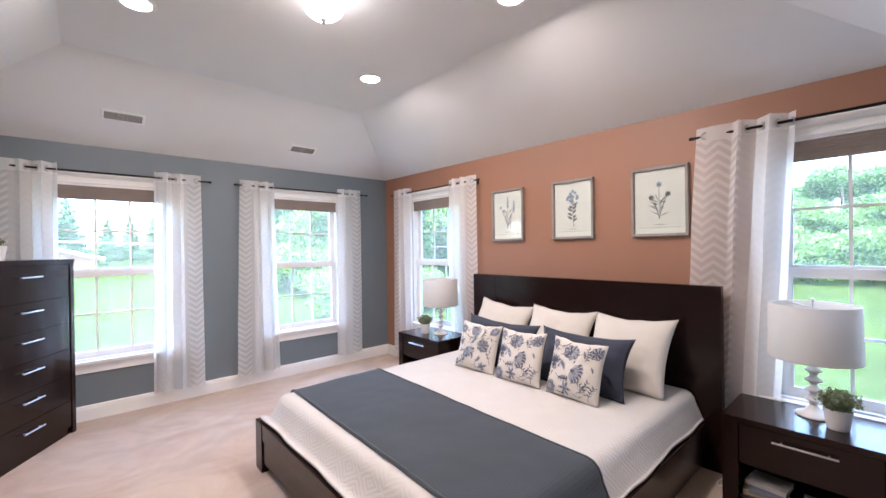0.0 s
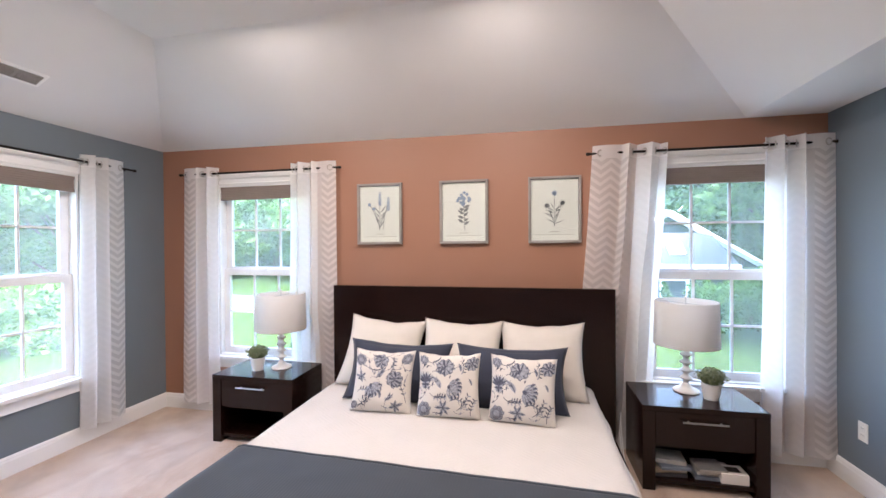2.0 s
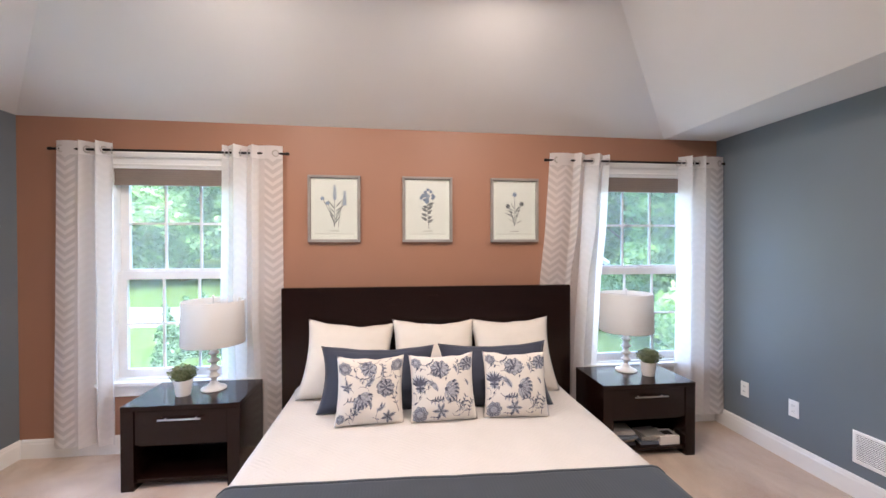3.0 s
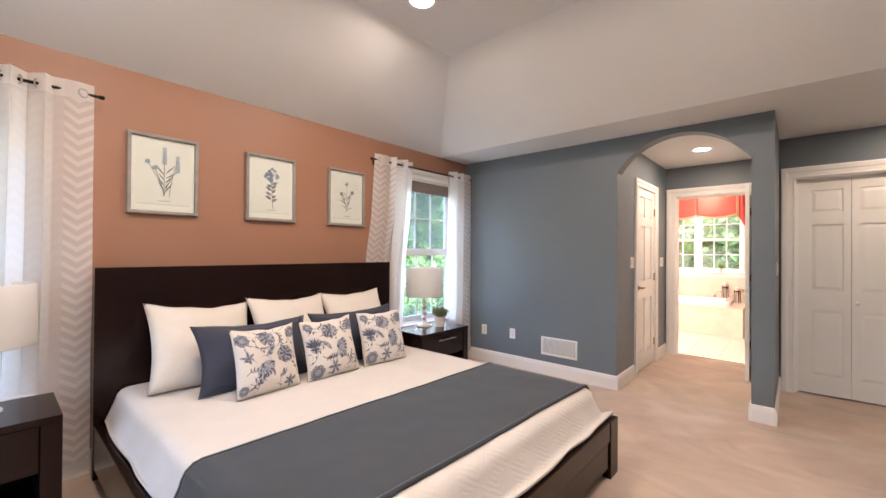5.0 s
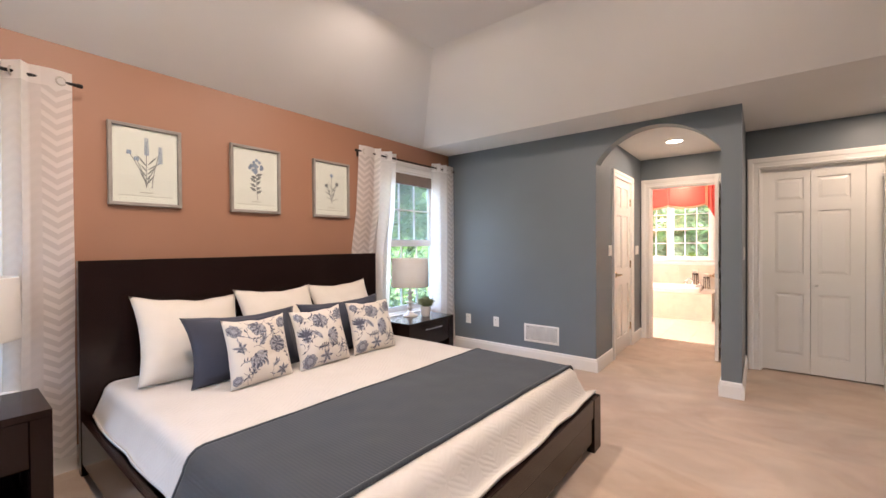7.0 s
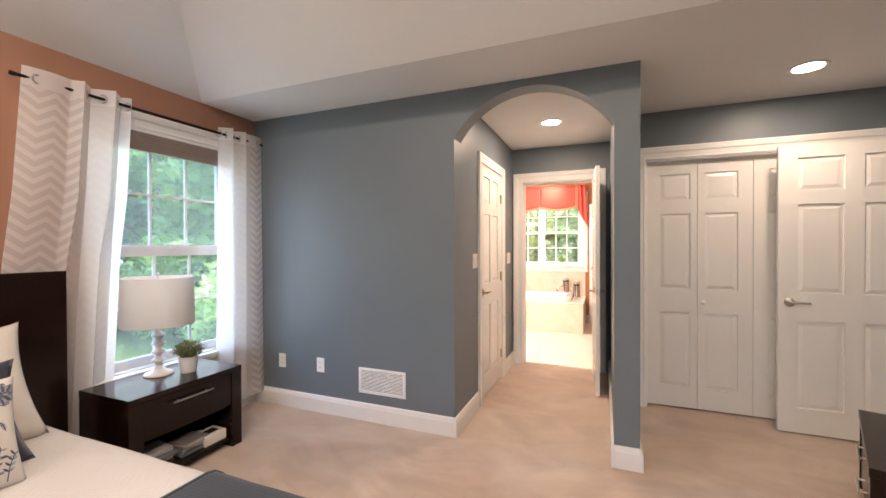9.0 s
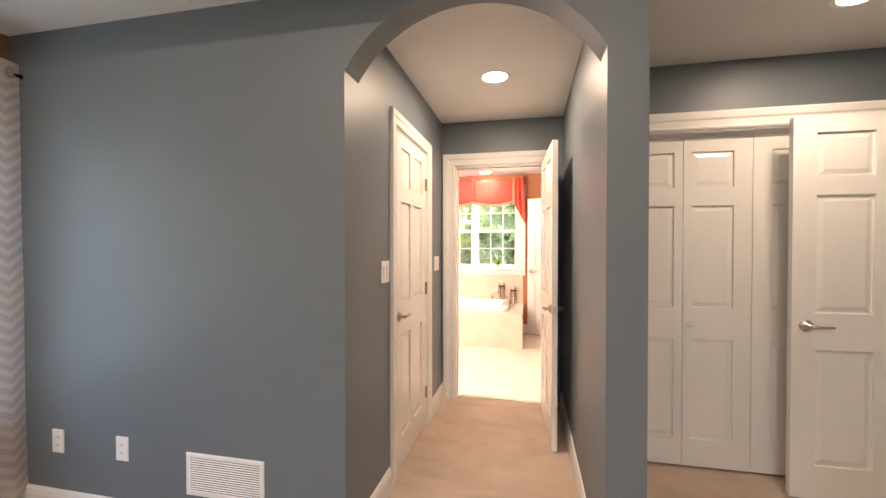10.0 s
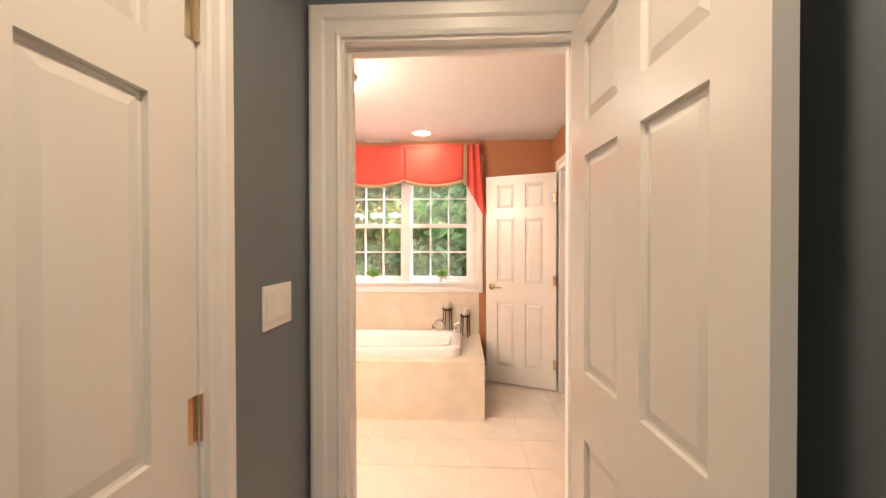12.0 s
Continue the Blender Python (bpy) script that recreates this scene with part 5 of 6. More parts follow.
dome = thing("ceiling_dome_light", "frosted glass dome ceiling light with metal finial", "ceiling light", pose(1.30, 2.24, HIGH))
part("canopy", turned(bmesh.new(), [(0.0, 0.0), (0.125, 0.0), (0.130, -0.012), (0.120, -0.030), (0.0, -0.032)], 36), M_STEEL, dome, smooth=True)
part("bowl", turned(bmesh.new(), [(0.120, -0.040), (0.124, -0.060), (0.119, -0.095), (0.101, -0.128), (0.072, -0.151), (0.036, -0.163), (0.0, -0.166)], 40), M_DOME, dome, "glowing frosted glass bowl", True)
part("finial", turned(bmesh.new(), [(0.0, -0.163), (0.016, -0.166), (0.018, -0.174), (0.009, -0.182), (0.012, -0.192), (0.0, -0.202)], 16), M_STEEL, dome, smooth=True)
for k in range(3):
    part("clip", tube(bmesh.new(), (0.12 * math.cos(k * 2.1), 0.12 * math.sin(k * 2.1), -0.02), (0.125 * math.cos(k * 2.1), 0.125 * math.sin(k * 2.1), -0.06), 0.006, 8), M_STEEL, dome)

globe = thing("ceiling_globe_light", "small glass flush ceiling light in the bathroom", "ceiling light", pose(1.86, -3.62, LOW))
part("canopy", turned(bmesh.new(), [(0.0, 0.0), (0.085, 0.0), (0.085, -0.02), (0.0, -0.022)], 28), M_STEEL, globe, smooth=True)
part("globe", turned(bmesh.new(), [(0.06, -0.02), (0.085, -0.05), (0.085, -0.085), (0.055, -0.115), (0.0, -0.125)], 28), M_DOME, globe, "glowing glass globe", True)


vanity = thing("vanity_light", "chrome vanity light bar with a row of lit globe bulbs", "wall light", pose(2.60, HALL_END - 0.1205, 1.87))
part("back_plate", box(bmesh.new(), -0.50, 0.50, -0.022, 0.0, -0.055, 0.055, 0.004), M_CHROME, vanity)
for k in range(6):
    bx = -0.40 + 0.16 * k
    part("socket", turned(bmesh.new(), [(0.0, 0.0), (0.026, 0.0), (0.024, 0.018), (0.0, 0.019)], 16), M_CHROME, vanity, "", True, pose(bx, -0.0222, 0, 90))
    part("bulb", turned(bmesh.new(), [(0.0, 0.019), (0.016, 0.020), (0.030, 0.036), (0.036, 0.056), (0.030, 0.076), (0.016, 0.088), (0.0, 0.092)], 18), M_BULB, vanity, "glowing round glass bulb", True, pose(bx, -0.0222, 0, 90))


def register(name, m, w, h, bars, label, split=True, material=None):
    """A louvred air register; local x across, z up, -y out."""
    material = material or M_PLASTICW
    r = thing(name, label, "air vent", m)
    part("frame", casing(0.02, w - 0.02, 0.02, h - 0.02, [(0.0, 0.0), (0.0, 0.006), (0.014, 0.007), (0.02, 0.003), (0.02, 0.0)], True), M_PLASTICW, r)
    # near-black sheet, putting the shade behind the louvres into colour
    part("backing", cube(0.02, w - 0.02, -0.0015, -0.0005, 0.02, h - 0.02), M_DARK, r)
    for i in range(bars):
        z = 0.02 + (h - 0.04) * (i + 0.5) / bars
        b = cube(0.02, w - 0.02, -0.0055, 0.0, -0.0018, 0.0018)
        part("louvre", b, material, r, m=pose(0, -0.003, z, 35))
    if split:
        part("mullion", cube(w / 2 - 0.008, w / 2 + 0.008, -0.007, -0.001, 0.02, h - 0.02), material, r)
    return r


M_VENT = mat("painted_vent_metal", (0.33, 0.31, 0.30), 0.5)
for vx, vy in ((0.385, 4.568), (1.985, 4.625)):
    z = 2.455 + (NORTH - vy) / IN * (HIGH - 2.455)
    register("ceiling_vent", pose(vx, vy, z, 90 - math.degrees(math.atan2(HIGH - 2.455, IN))) @ pose(0, -0.001, 0), 0.30, 0.125, 8, "painted metal air register on the sloped ceiling", True, M_VENT)
register("return_grille", pose(2.412, SOUTH + 0.001, 0.208, 0, 0, 180), 0.405, 0.196, 15, "white louvred return-air grille low on the wall", False)
register("ceiling_vent", pose(1.84, -5.13, LOW - 0.001, 90, 0, 0) , 0.26, 0.11, 8, "white air register on the bathroom ceiling", False)


def plate(name, m, kind, label, material):
    """Wall plate, local x across, z about its middle, -y out."""
    wide = {"double": 0.118, "triple": 0.163}.get(kind, 0.072)
    p = thing(name, label, "switch" if "switch" in name else "socket", m)
    part("cover", box(bmesh.new(), -wide / 2, wide / 2, -0.006, -0.0005, -0.058, 0.058, 0.003), material, p)
    if kind == "outlet":
        for z in (-0.02, 0.02):
            b = box(bmesh.new(), -0.017, 0.017, -0.008, -0.006, z - 0.014, z + 0.014, 0.001)
            part("receptacle", b, material, p)
            part("slot", box(cube(-0.008, -0.006, -0.0088, -0.0079, z - 0.003, z + 0.006), 0.006, 0.008, -0.0088, -0.0079, z - 0.003, z + 0.006), M_DARK, p)
    else:
        for x in {"double": (-0.023, 0.023), "triple": (-0.046, 0.0, 0.046)}.get(kind, (0,)):
            part("rocker", box(bmesh.new(), x - 0.0165, x + 0.0165, -0.0105, -0.006, -0.033, 0.033, 0.002), M_PLASTICW, p)
    return p


plate("wall_outlet", pose(3.170, SOUTH, 0.377, 0, 0, 180), "outlet", "ivory wall outlet on the blue-grey wall", M_PLASTIC)
plate("wall_outlet", pose(2.775, SOUTH, 0.380, 0, 0, 180), "outlet", "white wall outlet on the blue-grey wall", M_PLASTICW)
plate("light_switch", pose(HALL_L, -1.010, 1.213, 0, 0, -90), "double", "white double rocker light switch in the hall", M_PLASTICW)
plate("light_switch", pose(HALL_L, -2.222, 1.200, 0, 0, -90), "triple", "white triple rocker switch beside the bathroom doorway", M_PLASTICW)
plate("light_switch", pose(WING, -0.95, 1.19, 0, 0, 90) @ pose(0, 0, 0, 0, 0, 180), "single", "white rocker light switch on the closet side wall", M_PLASTICW)

# ---- things on the nightstand shelf ----
M_BOOKS = [mat("book_cover", c, 0.6, vary=0.1, scale=20) for c in ((0.35, 0.33, 0.30), (0.06, 0.06, 0.07), (0.48, 0.40, 0.30), (0.16, 0.18, 0.22), (0.55, 0.52, 0.48))]
M_PAGES = mat("book_pages", (0.62, 0.58, 0.50), 0.9, vary=0.08, scale=90)


def book(m, w, d, t, material):
    b = thing("book", "closed book lying on the nightstand shelf", "book", m, "books on the shelf")
    bm = box(bmesh.new(), 0, w, 0, d, 0, 0.003, 0.001)
    box(bm, 0, w, 0, d, t - 0.003, t, 0.001)
    box(bm, 0, 0.004, 0, d, 0.003, t - 0.003)
    part("cover", bm, material, b)
    part("pages", cube(0.0045, w - 0.005, 0.005, d - 0.005, 0.0035, t - 0.0035), M_PAGES, b)


rnd = random.Random(5)
for x0, stack in ((0.60, ((0.20, 0.022), (0.19, 0.03), (0.17, 0.018), (0.18, 0.025))), (0.37, ((0.21, 0.02), (0.20, 0.028), (0.16, 0.02)))):
    z = 0.0685
    for k, (wd, th) in enumerate(stack):
        book(pose(2.99 + rnd.uniform(0, 0.03), x0 - 0.12 + rnd.uniform(-0.02, 0.02), z, 0, 0, rnd.uniform(-8, 8)), 0.15, wd, th, M_BOOKS[(k + int(x0 * 10)) % 5])
        z += th + 0.0006
tissue = thing("tissue_box", "low cream cardboard tissue box on the shelf", "tissue box", pose(2.985, 0.16, 0.0685))
part("carton", box(bmesh.new(), 0, 0.12, 0, 0.15, 0, 0.062, 0.003), M_PAPER, tissue)
# flat near-black slab painted as the shaded opening
part("slot", cube(0.03, 0.09, 0.03, 0.12, 0.0615, 0.0628), M_DARK, tissue)
cable = bpy.data.curves.new("power_cable", "CURVE")
cable.dimensions, cable.bevel_depth = "3D", 0.0035
sp = cable.splines.new("NURBS")
loop_pts = [(3.40, 0.80, 0.30), (3.30, 0.81, 0.05), (3.20, 0.80, 0.008), (3.12, 0.83, 0.008), (3.20, 0.86, 0.010), (3.30, 0.80, 0.012), (3.36, 0.82, 0.15), (3.44, 0.80, 0.30)]
sp.points.add(len(loop_pts) - 1)
for q, c in zip(sp.points, loop_pts):
    q.co = (*c, 1)
sp.use_endpoint_u = True
cable.materials.append(M_PLASTICW)
tagged(new("power_cable", cable), "white lamp cable hanging beside the nightstand", "cable")

# ---- bathroom ----
M_TILE = mat("cream_floor_tile", (0.77, 0.72, 0.63), 0.16, vary=0.05, scale=5, bump=0.02, bump_scale=40)
M_MARBLE = mat("cream_marble_tile", (0.76, 0.695, 0.58), 0.24, vary=0.06, scale=7, bump=0.02, bump_scale=30, fine=0.1)
M_GROUT = mat("pale_grout", (0.69, 0.64, 0.55), 0.9)
M_TUB = mat("white_acrylic", (0.84, 0.83, 0.81), 0.12, vary=0.01, coat=0.4)
floor_bath = structure("floor_bath", cube(BATH_W - 0.95, BATH_E, BATH_S, HALL_END - 0.061, -0.12, -0.004), M_GROUT, "cream ceramic tile bathroom floor", "tile floor")
threshold = structure("threshold", box(bmesh.new(), BATH_DOOR[0] + 0.017, BATH_DOOR[1] - 0.017, HALL_END - 0.085, HALL_END - 0.035, -0.01, 0.010, 0.004), M_MARBLE, "pale stone threshold in the bathroom doorway", "threshold")
tile = None
TS = 0.352
for i in range(-2, 9):
    for j in range(0, 8):
        x1, y1 = 0.36 + TS * i, HALL_END - 0.09 - TS * j
        xa, xb, ya, yb = max(x1, BATH_W + 0.001), min(x1 + TS, BATH_E), max(y1 - TS, BATH_S), y1
        if xb - xa < 0.02 or yb - ya < 0.02 or (xa > 0.96 and yb < -4.25):
            continue
        full = abs(xb - xa - TS) < 1e-6 and abs(yb - ya - TS) < 1e-6
        if full:
            if tile is None:
                tile = mesh("tile", box(bmesh.new(), 0.002, TS - 0.002, 0.002, TS - 0.002, -0.004, 0.0, 0.0012), M_TILE)
            ob = new("tile", tile)
            ob.location = (xa, ya, 0)
        else:
            ob = new("tile", mesh("tile", box(bmesh.new(), xa + 0.002, xb - 0.002, ya + 0.002, yb - 0.002, -0.004, 0.0, 0.0012), M_TILE))
        ob.parent = floor_bath

DX0, DX1, DY1, DZ = 0.955, 3.28, -4.245, 0.455
tubx = thing("bathtub", "white drop-in soaking tub in a cream tiled deck", "bathtub", pose(0, 0, 0))
TX, TY = (1.19, 2.72), (-5.02, -4.40)
bm = cube(DX0, DX1, DY1 - 0.02, DY1, -0.004, DZ - 0.016)
box(bm, DX0, DX0 + 0.02, BATH_S + 0.001, DY1 - 0.021, -0.004, DZ - 0.016)
part("deck_base", bm, M_GROUT, tubx)
for k in range(4):
    x0 = DX0 - 0.006 + 0.6 * k
    part("tile", box(bmesh.new(), x0 + 0.001, min(x0 + 0.6, DX1) - 0.001, DY1 + 0.0005, DY1 + 0.007, 0.0, DZ - 0.017, 0.0015), M_MARBLE, tubx)
for k in range(2):
    y0 = DY1 + 0.007 - 0.49 * k
    part("tile", box(bmesh.new(), DX0 - 0.007, DX0 - 0.0005, max(y0 - 0.49, BATH_S + 0.001), y0 - 0.002, 0.0, DZ - 0.017, 0.0015), M_MARBLE, tubx)
bm = grid_wall("x", DX0 - 0.008, DX1, DZ - 0.0165, DZ, BATH_S + 0.001, DY1 + 0.010, [(TX[0], TX[1], TY[0], TY[1])])
bm.transform(Matrix(((1, 0, 0, 0), (0, 0, 1, 0), (0, 1, 0, 0), (0, 0, 0, 1))))
part("deck_top", bm, M_MARBLE, tubx)
bm = bmesh.new()
cx, cy = (TX[0] + TX[1]) / 2, (TY[0] + TY[1]) / 2
hx, hy = (TX[1] - TX[0]) / 2, (TY[1] - TY[0]) / 2
rings = []
for grow, z in ((0.055, DZ + 0.001), (0.058, DZ + 0.062), (0.050, DZ + 0.075), (0.0, DZ + 0.078), (-0.035, DZ + 0.068), (-0.05, DZ + 0.02), (-0.10, DZ - 0.25), (-0.16, DZ - 0.33)):
    ring = []
    for k in range(48):
        a = 2 * math.pi * k / 48
        ex = 0.22 if grow > -0.02 else 0.42
        c, s = math.cos(a), math.sin(a)
        ring.append(bm.verts.new((cx + (hx + grow) * math.copysign(abs(c) ** ex, c), cy + (hy + grow) * math.copysign(abs(s) ** ex, s), z)))
    rings.append(ring)
for a, b in zip(rings, rings[1:]):
    for k in range(48):
        bm.faces.new((a[k], a[(k + 1) % 48], b[(k + 1) % 48], b[k]))
bm.faces.new(rings[-1])
part("basin", bm, M_TUB, tubx, "glossy white acrylic basin", True)

surround = structure("tile_surround", cube(DX0, BATH_E, BATH_S + 0.0005, BATH_S + 0.004, DZ, BWIN_Z[0] - 0.092), M_GROUT, "cream tiles between tub deck and window", "tile surround")
for k in range(8):
    x0 = DX0 + 0.3 * k
    for z0, z1 in ((DZ + 0.001, DZ + 0.30), (DZ + 0.302, BWIN_Z[0] - 0.094)):
        if z1 - z0 > 0.03:
            part("tile", box(bmesh.new(), x0 + 0.0008, min(x0 + 0.2992, BATH_E), BATH_S + 0.0045, BATH_S + 0.011, z0, z1, 0.001), M_MARBLE, surround)

# tub filler
fau = thing("tub_faucet", "chrome tub filler with two lever handles on the deck", "faucet", pose(1.300, -5.030, DZ + 0.0765))
sp_pts = [(0, 0, 0), (0, 0, 0.07), (0.02, 0.03, 0.10), (0.05, 0.08, 0.115), (0.075, 0.12, 0.10), (0.085, 0.14, 0.075)]
bm = turned(bmesh.new(), [(0.0, 0.0), (0.028, 0.0), (0.026, 0.012), (0.016, 0.018)], 18)
for a, b in zip(sp_pts, sp_pts[1:]):
    tube(bm, a, b, 0.014, 12)
part("spout", bm, M_CHROME, fau, smooth=True)
for s in (-1, 1):
    bm = turned(bmesh.new(), [(0.0, 0.0), (0.024, 0.0), (0.02, 0.02), (0.013, 0.045), (0.015, 0.06), (0.0, 0.066)], 18, (s * 0.105, 0, 0))
    tube(bm, (s * 0.105, 0, 0.058), (s * 0.15, 0.01, 0.078), 0.006, 8)
    part("lever_handle", bm, M_CHROME, fau, smooth=True)

M_BRONZE = mat("dark_bronze_metal", (0.06, 0.035, 0.025), 0.4, 0.9)
M_WAX = mat("cream_candle_wax", (0.74, 0.67, 0.57), 0.5, vary=0.03)


def candle_stand(x, y, h):
    c = thing("candle_holder", "dark metal candle stand with a cream pillar candle", "candle holder", pose(x, y, DZ), "candle holders on the tub deck")
    for k in range(4):
        a = k * math.pi / 2 + 0.5
        part("leg", tube(bmesh.new(), (0.052 * math.cos(a), 0.052 * math.sin(a), 0.0), (0.042 * math.cos(a), 0.042 * math.sin(a), h), 0.006, 8), M_BRONZE, c)
    part("dish", turned(bmesh.new(), [(0.0, h - 0.03), (0.046, h - 0.03), (0.055, h - 0.012), (0.052, h - 0.012), (0.044, h - 0.024), (0.0, h - 0.024)], 24), M_BRONZE, c, smooth=True)
    part("candle", turned(bmesh.new(), [(0.0, h - 0.0235), (0.036, h - 0.0235), (0.036, h + 0.045), (0.033, h + 0.05), (0.0, h + 0.046)], 24), M_WAX, c, "cream pillar candle", True)


candle_stand(1.272, -5.145, 0.285)
candle_stand(1.095, -5.120, 0.225)

# valance
M_CORAL = mat("coral_red_cotton", (0.62, 0.085, 0.062), 0.85, vary=0.05, scale=8, bump=0.3, bump_scale=300, sheen=0.2)
M_BRAID = mat("tan_braid_trim", (0.42, 0.32, 0.19), 0.9, bump=0.6, bump_scale=260)
VX0, VX1, VTOP = 0.955, 2.445, 2.355
val = thing("valance", "coral red scalloped valance with tan braid and side jabot", "valance", pose(0, 0, 0))
Y0 = BATH_S + 0.10


def val_bottom(x):
    t = ((x - 1.70) / 0.60) % 1.0
    return 1.945 + 0.0 - 0.055 * math.sin(math.pi * t) ** 0.8 + 0.045


def sheet(pts_fn, nx, nz, thick=0.004):
    bm = bmesh.new()
    g = [[bm.verts.new(pts_fn(i / nx, j / nz)) for j in range(nz + 1)] for i in range(nx + 1)]
    for i in range(nx):
        for j in range(nz):
            bm.faces.new((g[i][j], g[i + 1][j], g[i + 1][j + 1], g[i][j + 1]))
    bmesh.ops.recalc_face_normals(bm, faces=bm.faces)
    r = bmesh.ops.extrude_face_region(bm, geom=bm.faces[:])
    for v in [q for q in r["geom"] if isinstance(q, bmesh.types.BMVert)]:
        v.co.y += thick
    return bm


for a, b in ((1.105, 1.697), (1.703, 2.40)):
    part("panel", sheet(lambda s, t: (a + (b - a) * s, Y0 + 0.012 * math.sin(math.pi * s), val_bottom(a + (b - a) * s) + (VTOP - val_bottom(a + (b - a) * s)) * t), 24, 6), M_CORAL, val, smooth=True)
    part("braid", sheet(lambda s, t: (a + (b - a) * s, Y0 + 0.006 + 0.012 * math.sin(math.pi * s), val_bottom(a + (b - a) * s) - 0.006 + 0.034 * t), 24, 1), M_BRAID, val, "tan braid along the hem", True)
part("pleat", sheet(lambda s, t: (1.685 + 0.03 * s, Y0 - 0.012, 1.99 + (VTOP - 1.99) * t), 2, 2), M_CORAL, val)
for x1 in (2.40,):
    part("return", cube(x1, x1 + 0.012, BATH_S + 0.003, Y0 + 0.01, 1.99, VTOP), M_CORAL, val)
part("jabot", sheet(lambda s, t: (0.945 + 0.150 * s - 0.045 * (1 - t) * (1 - s), Y0 + 0.018 + 0.016 * math.sin(s * 14), (1.62 + 0.36 * s) + (VTOP - (1.62 + 0.36 * s)) * t), 30, 10), M_CORAL, val, "cascading side jabot", True)
part("braid", sheet(lambda s, t: (1.075 + 0.035 * s, Y0 + 0.030, 1.95 + (VTOP - 1.95) * t), 2, 6), M_BRAID, val)
part("board", cube(0.955, 2.405, BATH_S + 0.003, Y0 - 0.002, VTOP - 0.02, VTOP), M_TRIM, val)

# plants on the window sill
M_SPROUT = leafy("bright_sprout_leaves", (0.12, 0.25, 0.03), (0.30, 0.46, 0.08))
for px, sd in ((1.335, 4), (2.03, 5)):
    sp_ = potted_plant("sill_plant", pose(px, BATH_S + 0.012, BWIN_Z[0] + 0.004), 0.034, 0.060, 0.075, 240, "small bright green plant on the bathroom sill", "sill plants", sd, 0.034)
    for ch in sp_.children:
        if ch.name.startswith("foliage"):
            ch.data.materials[0] = M_SPROUT

# towel bar and towel
M_TOWEL = mat("white_terry", (0.80, 0.78, 0.74), 0.95, vary=0.03, bump=0.9, bump_scale=300, sheen=0.4)
bar = thing("towel_bar", "chrome towel bar on the bathroom wall", "towel bar", pose(0.66, BATH_S, 1.12))
part("bar", tube(bmesh.new(), (-0.24, 0.065, 0), (0.235, 0.065, 0), 0.008), M_CHROME, bar)
for s in (-1, 1):
    part("post", turned(bmesh.new(), [(0.0, 0), (0.022, 0), (0.02, 0.01), (0.01, 0.014), (0.01, 0.075), (0.0, 0.078)], 16), M_CHROME, bar, "", True, pose(s * 0.222, 0, 0, -90))
tw = bmesh.new()
for side, zb in ((1, -0.32), (-1, -0.28)):
    add_mesh(tw, sheet(lambda s, t: (-0.19 + 0.36 * s, 0.065 + side * (0.0105 + 0.004 * math.sin(9 * s)) - (0.004 if side < 0 else 0), 0.010 + (zb - 0.01) * (1 - t)), 16, 6, 0.005))
box(tw, -0.19, 0.17, 0.054, 0.082, 0.0105, 0.016, 0.002)
towel = new("hand_towel", mesh("hand_towel", tw, M_TOWEL, True))
towel.matrix_world = pose(0.66, BATH_S, 1.12)
tagged(towel, "white terry hand towel hung over the bar", "towel")


# ---- outdoors ----
GZ = -1.5


def ground_z(x, y):
    """Level by the house, rising gently away from it."""
    r = math.hypot(x, y)
    return GZ + 0.05 * min(45.0, max(0.0, r - 4)) + 0.012 * max(0.0, r - 49) + 0.22 * noise.noise((x * 0.05, y * 0.05, 2)) * min(1, max(0, (r - 10) / 15))


M_GRASS = mat("lawn_grass", (0.021, 0.033, 0.006), 0.95, vary=0.25, scale=0.35, bump=0.6, bump_scale=9, fine=0.3)
M_GRASS.node_tree.nodes["Principled BSDF"].inputs["Specular IOR Level"].default_value = 0.0
M_ROAD = mat("asphalt_drive", (0.16, 0.16, 0.165), 0.9, vary=0.1, scale=1.0)
M_LEAF = leafy("tree_leaves", (0.058, 0.122, 0.034), (0.155, 0.245, 0.078), 0.5)
M_LEAF2 = leafy("shrub_leaves", (0.068, 0.148, 0.035), (0.195, 0.30, 0.080), 0.5)
M_PINE = leafy("conifer_needles", (0.032, 0.078, 0.026), (0.085, 0.15, 0.05), 0.45)
M_BARK = mat("tree_bark", (0.10, 0.075, 0.055), 0.95, vary=0.3, scale=3, bump=0.8, bump_scale=20)
bm = bmesh.new()
n = 90
half = 260.0
g = []
for i in range(n + 1):
    row = []
    for j in range(n + 1):
        u, v = 2 * i / n - 1, 2 * j / n - 1
        x, y = half * math.copysign(abs(u) ** 2, u), half * math.copysign(abs(v) ** 2, v)
        row.append(bm.verts.new((x, y, ground_z(x, y))))
    g.append(row)
for i in range(n):
    for j in range(n):
        bm.faces.new((g[i][j], g[i + 1][j], g[i + 1][j + 1], g[i][j + 1]))
structure("ground", bm, M_GRASS, "mown green lawn round the house", "lawn", True)


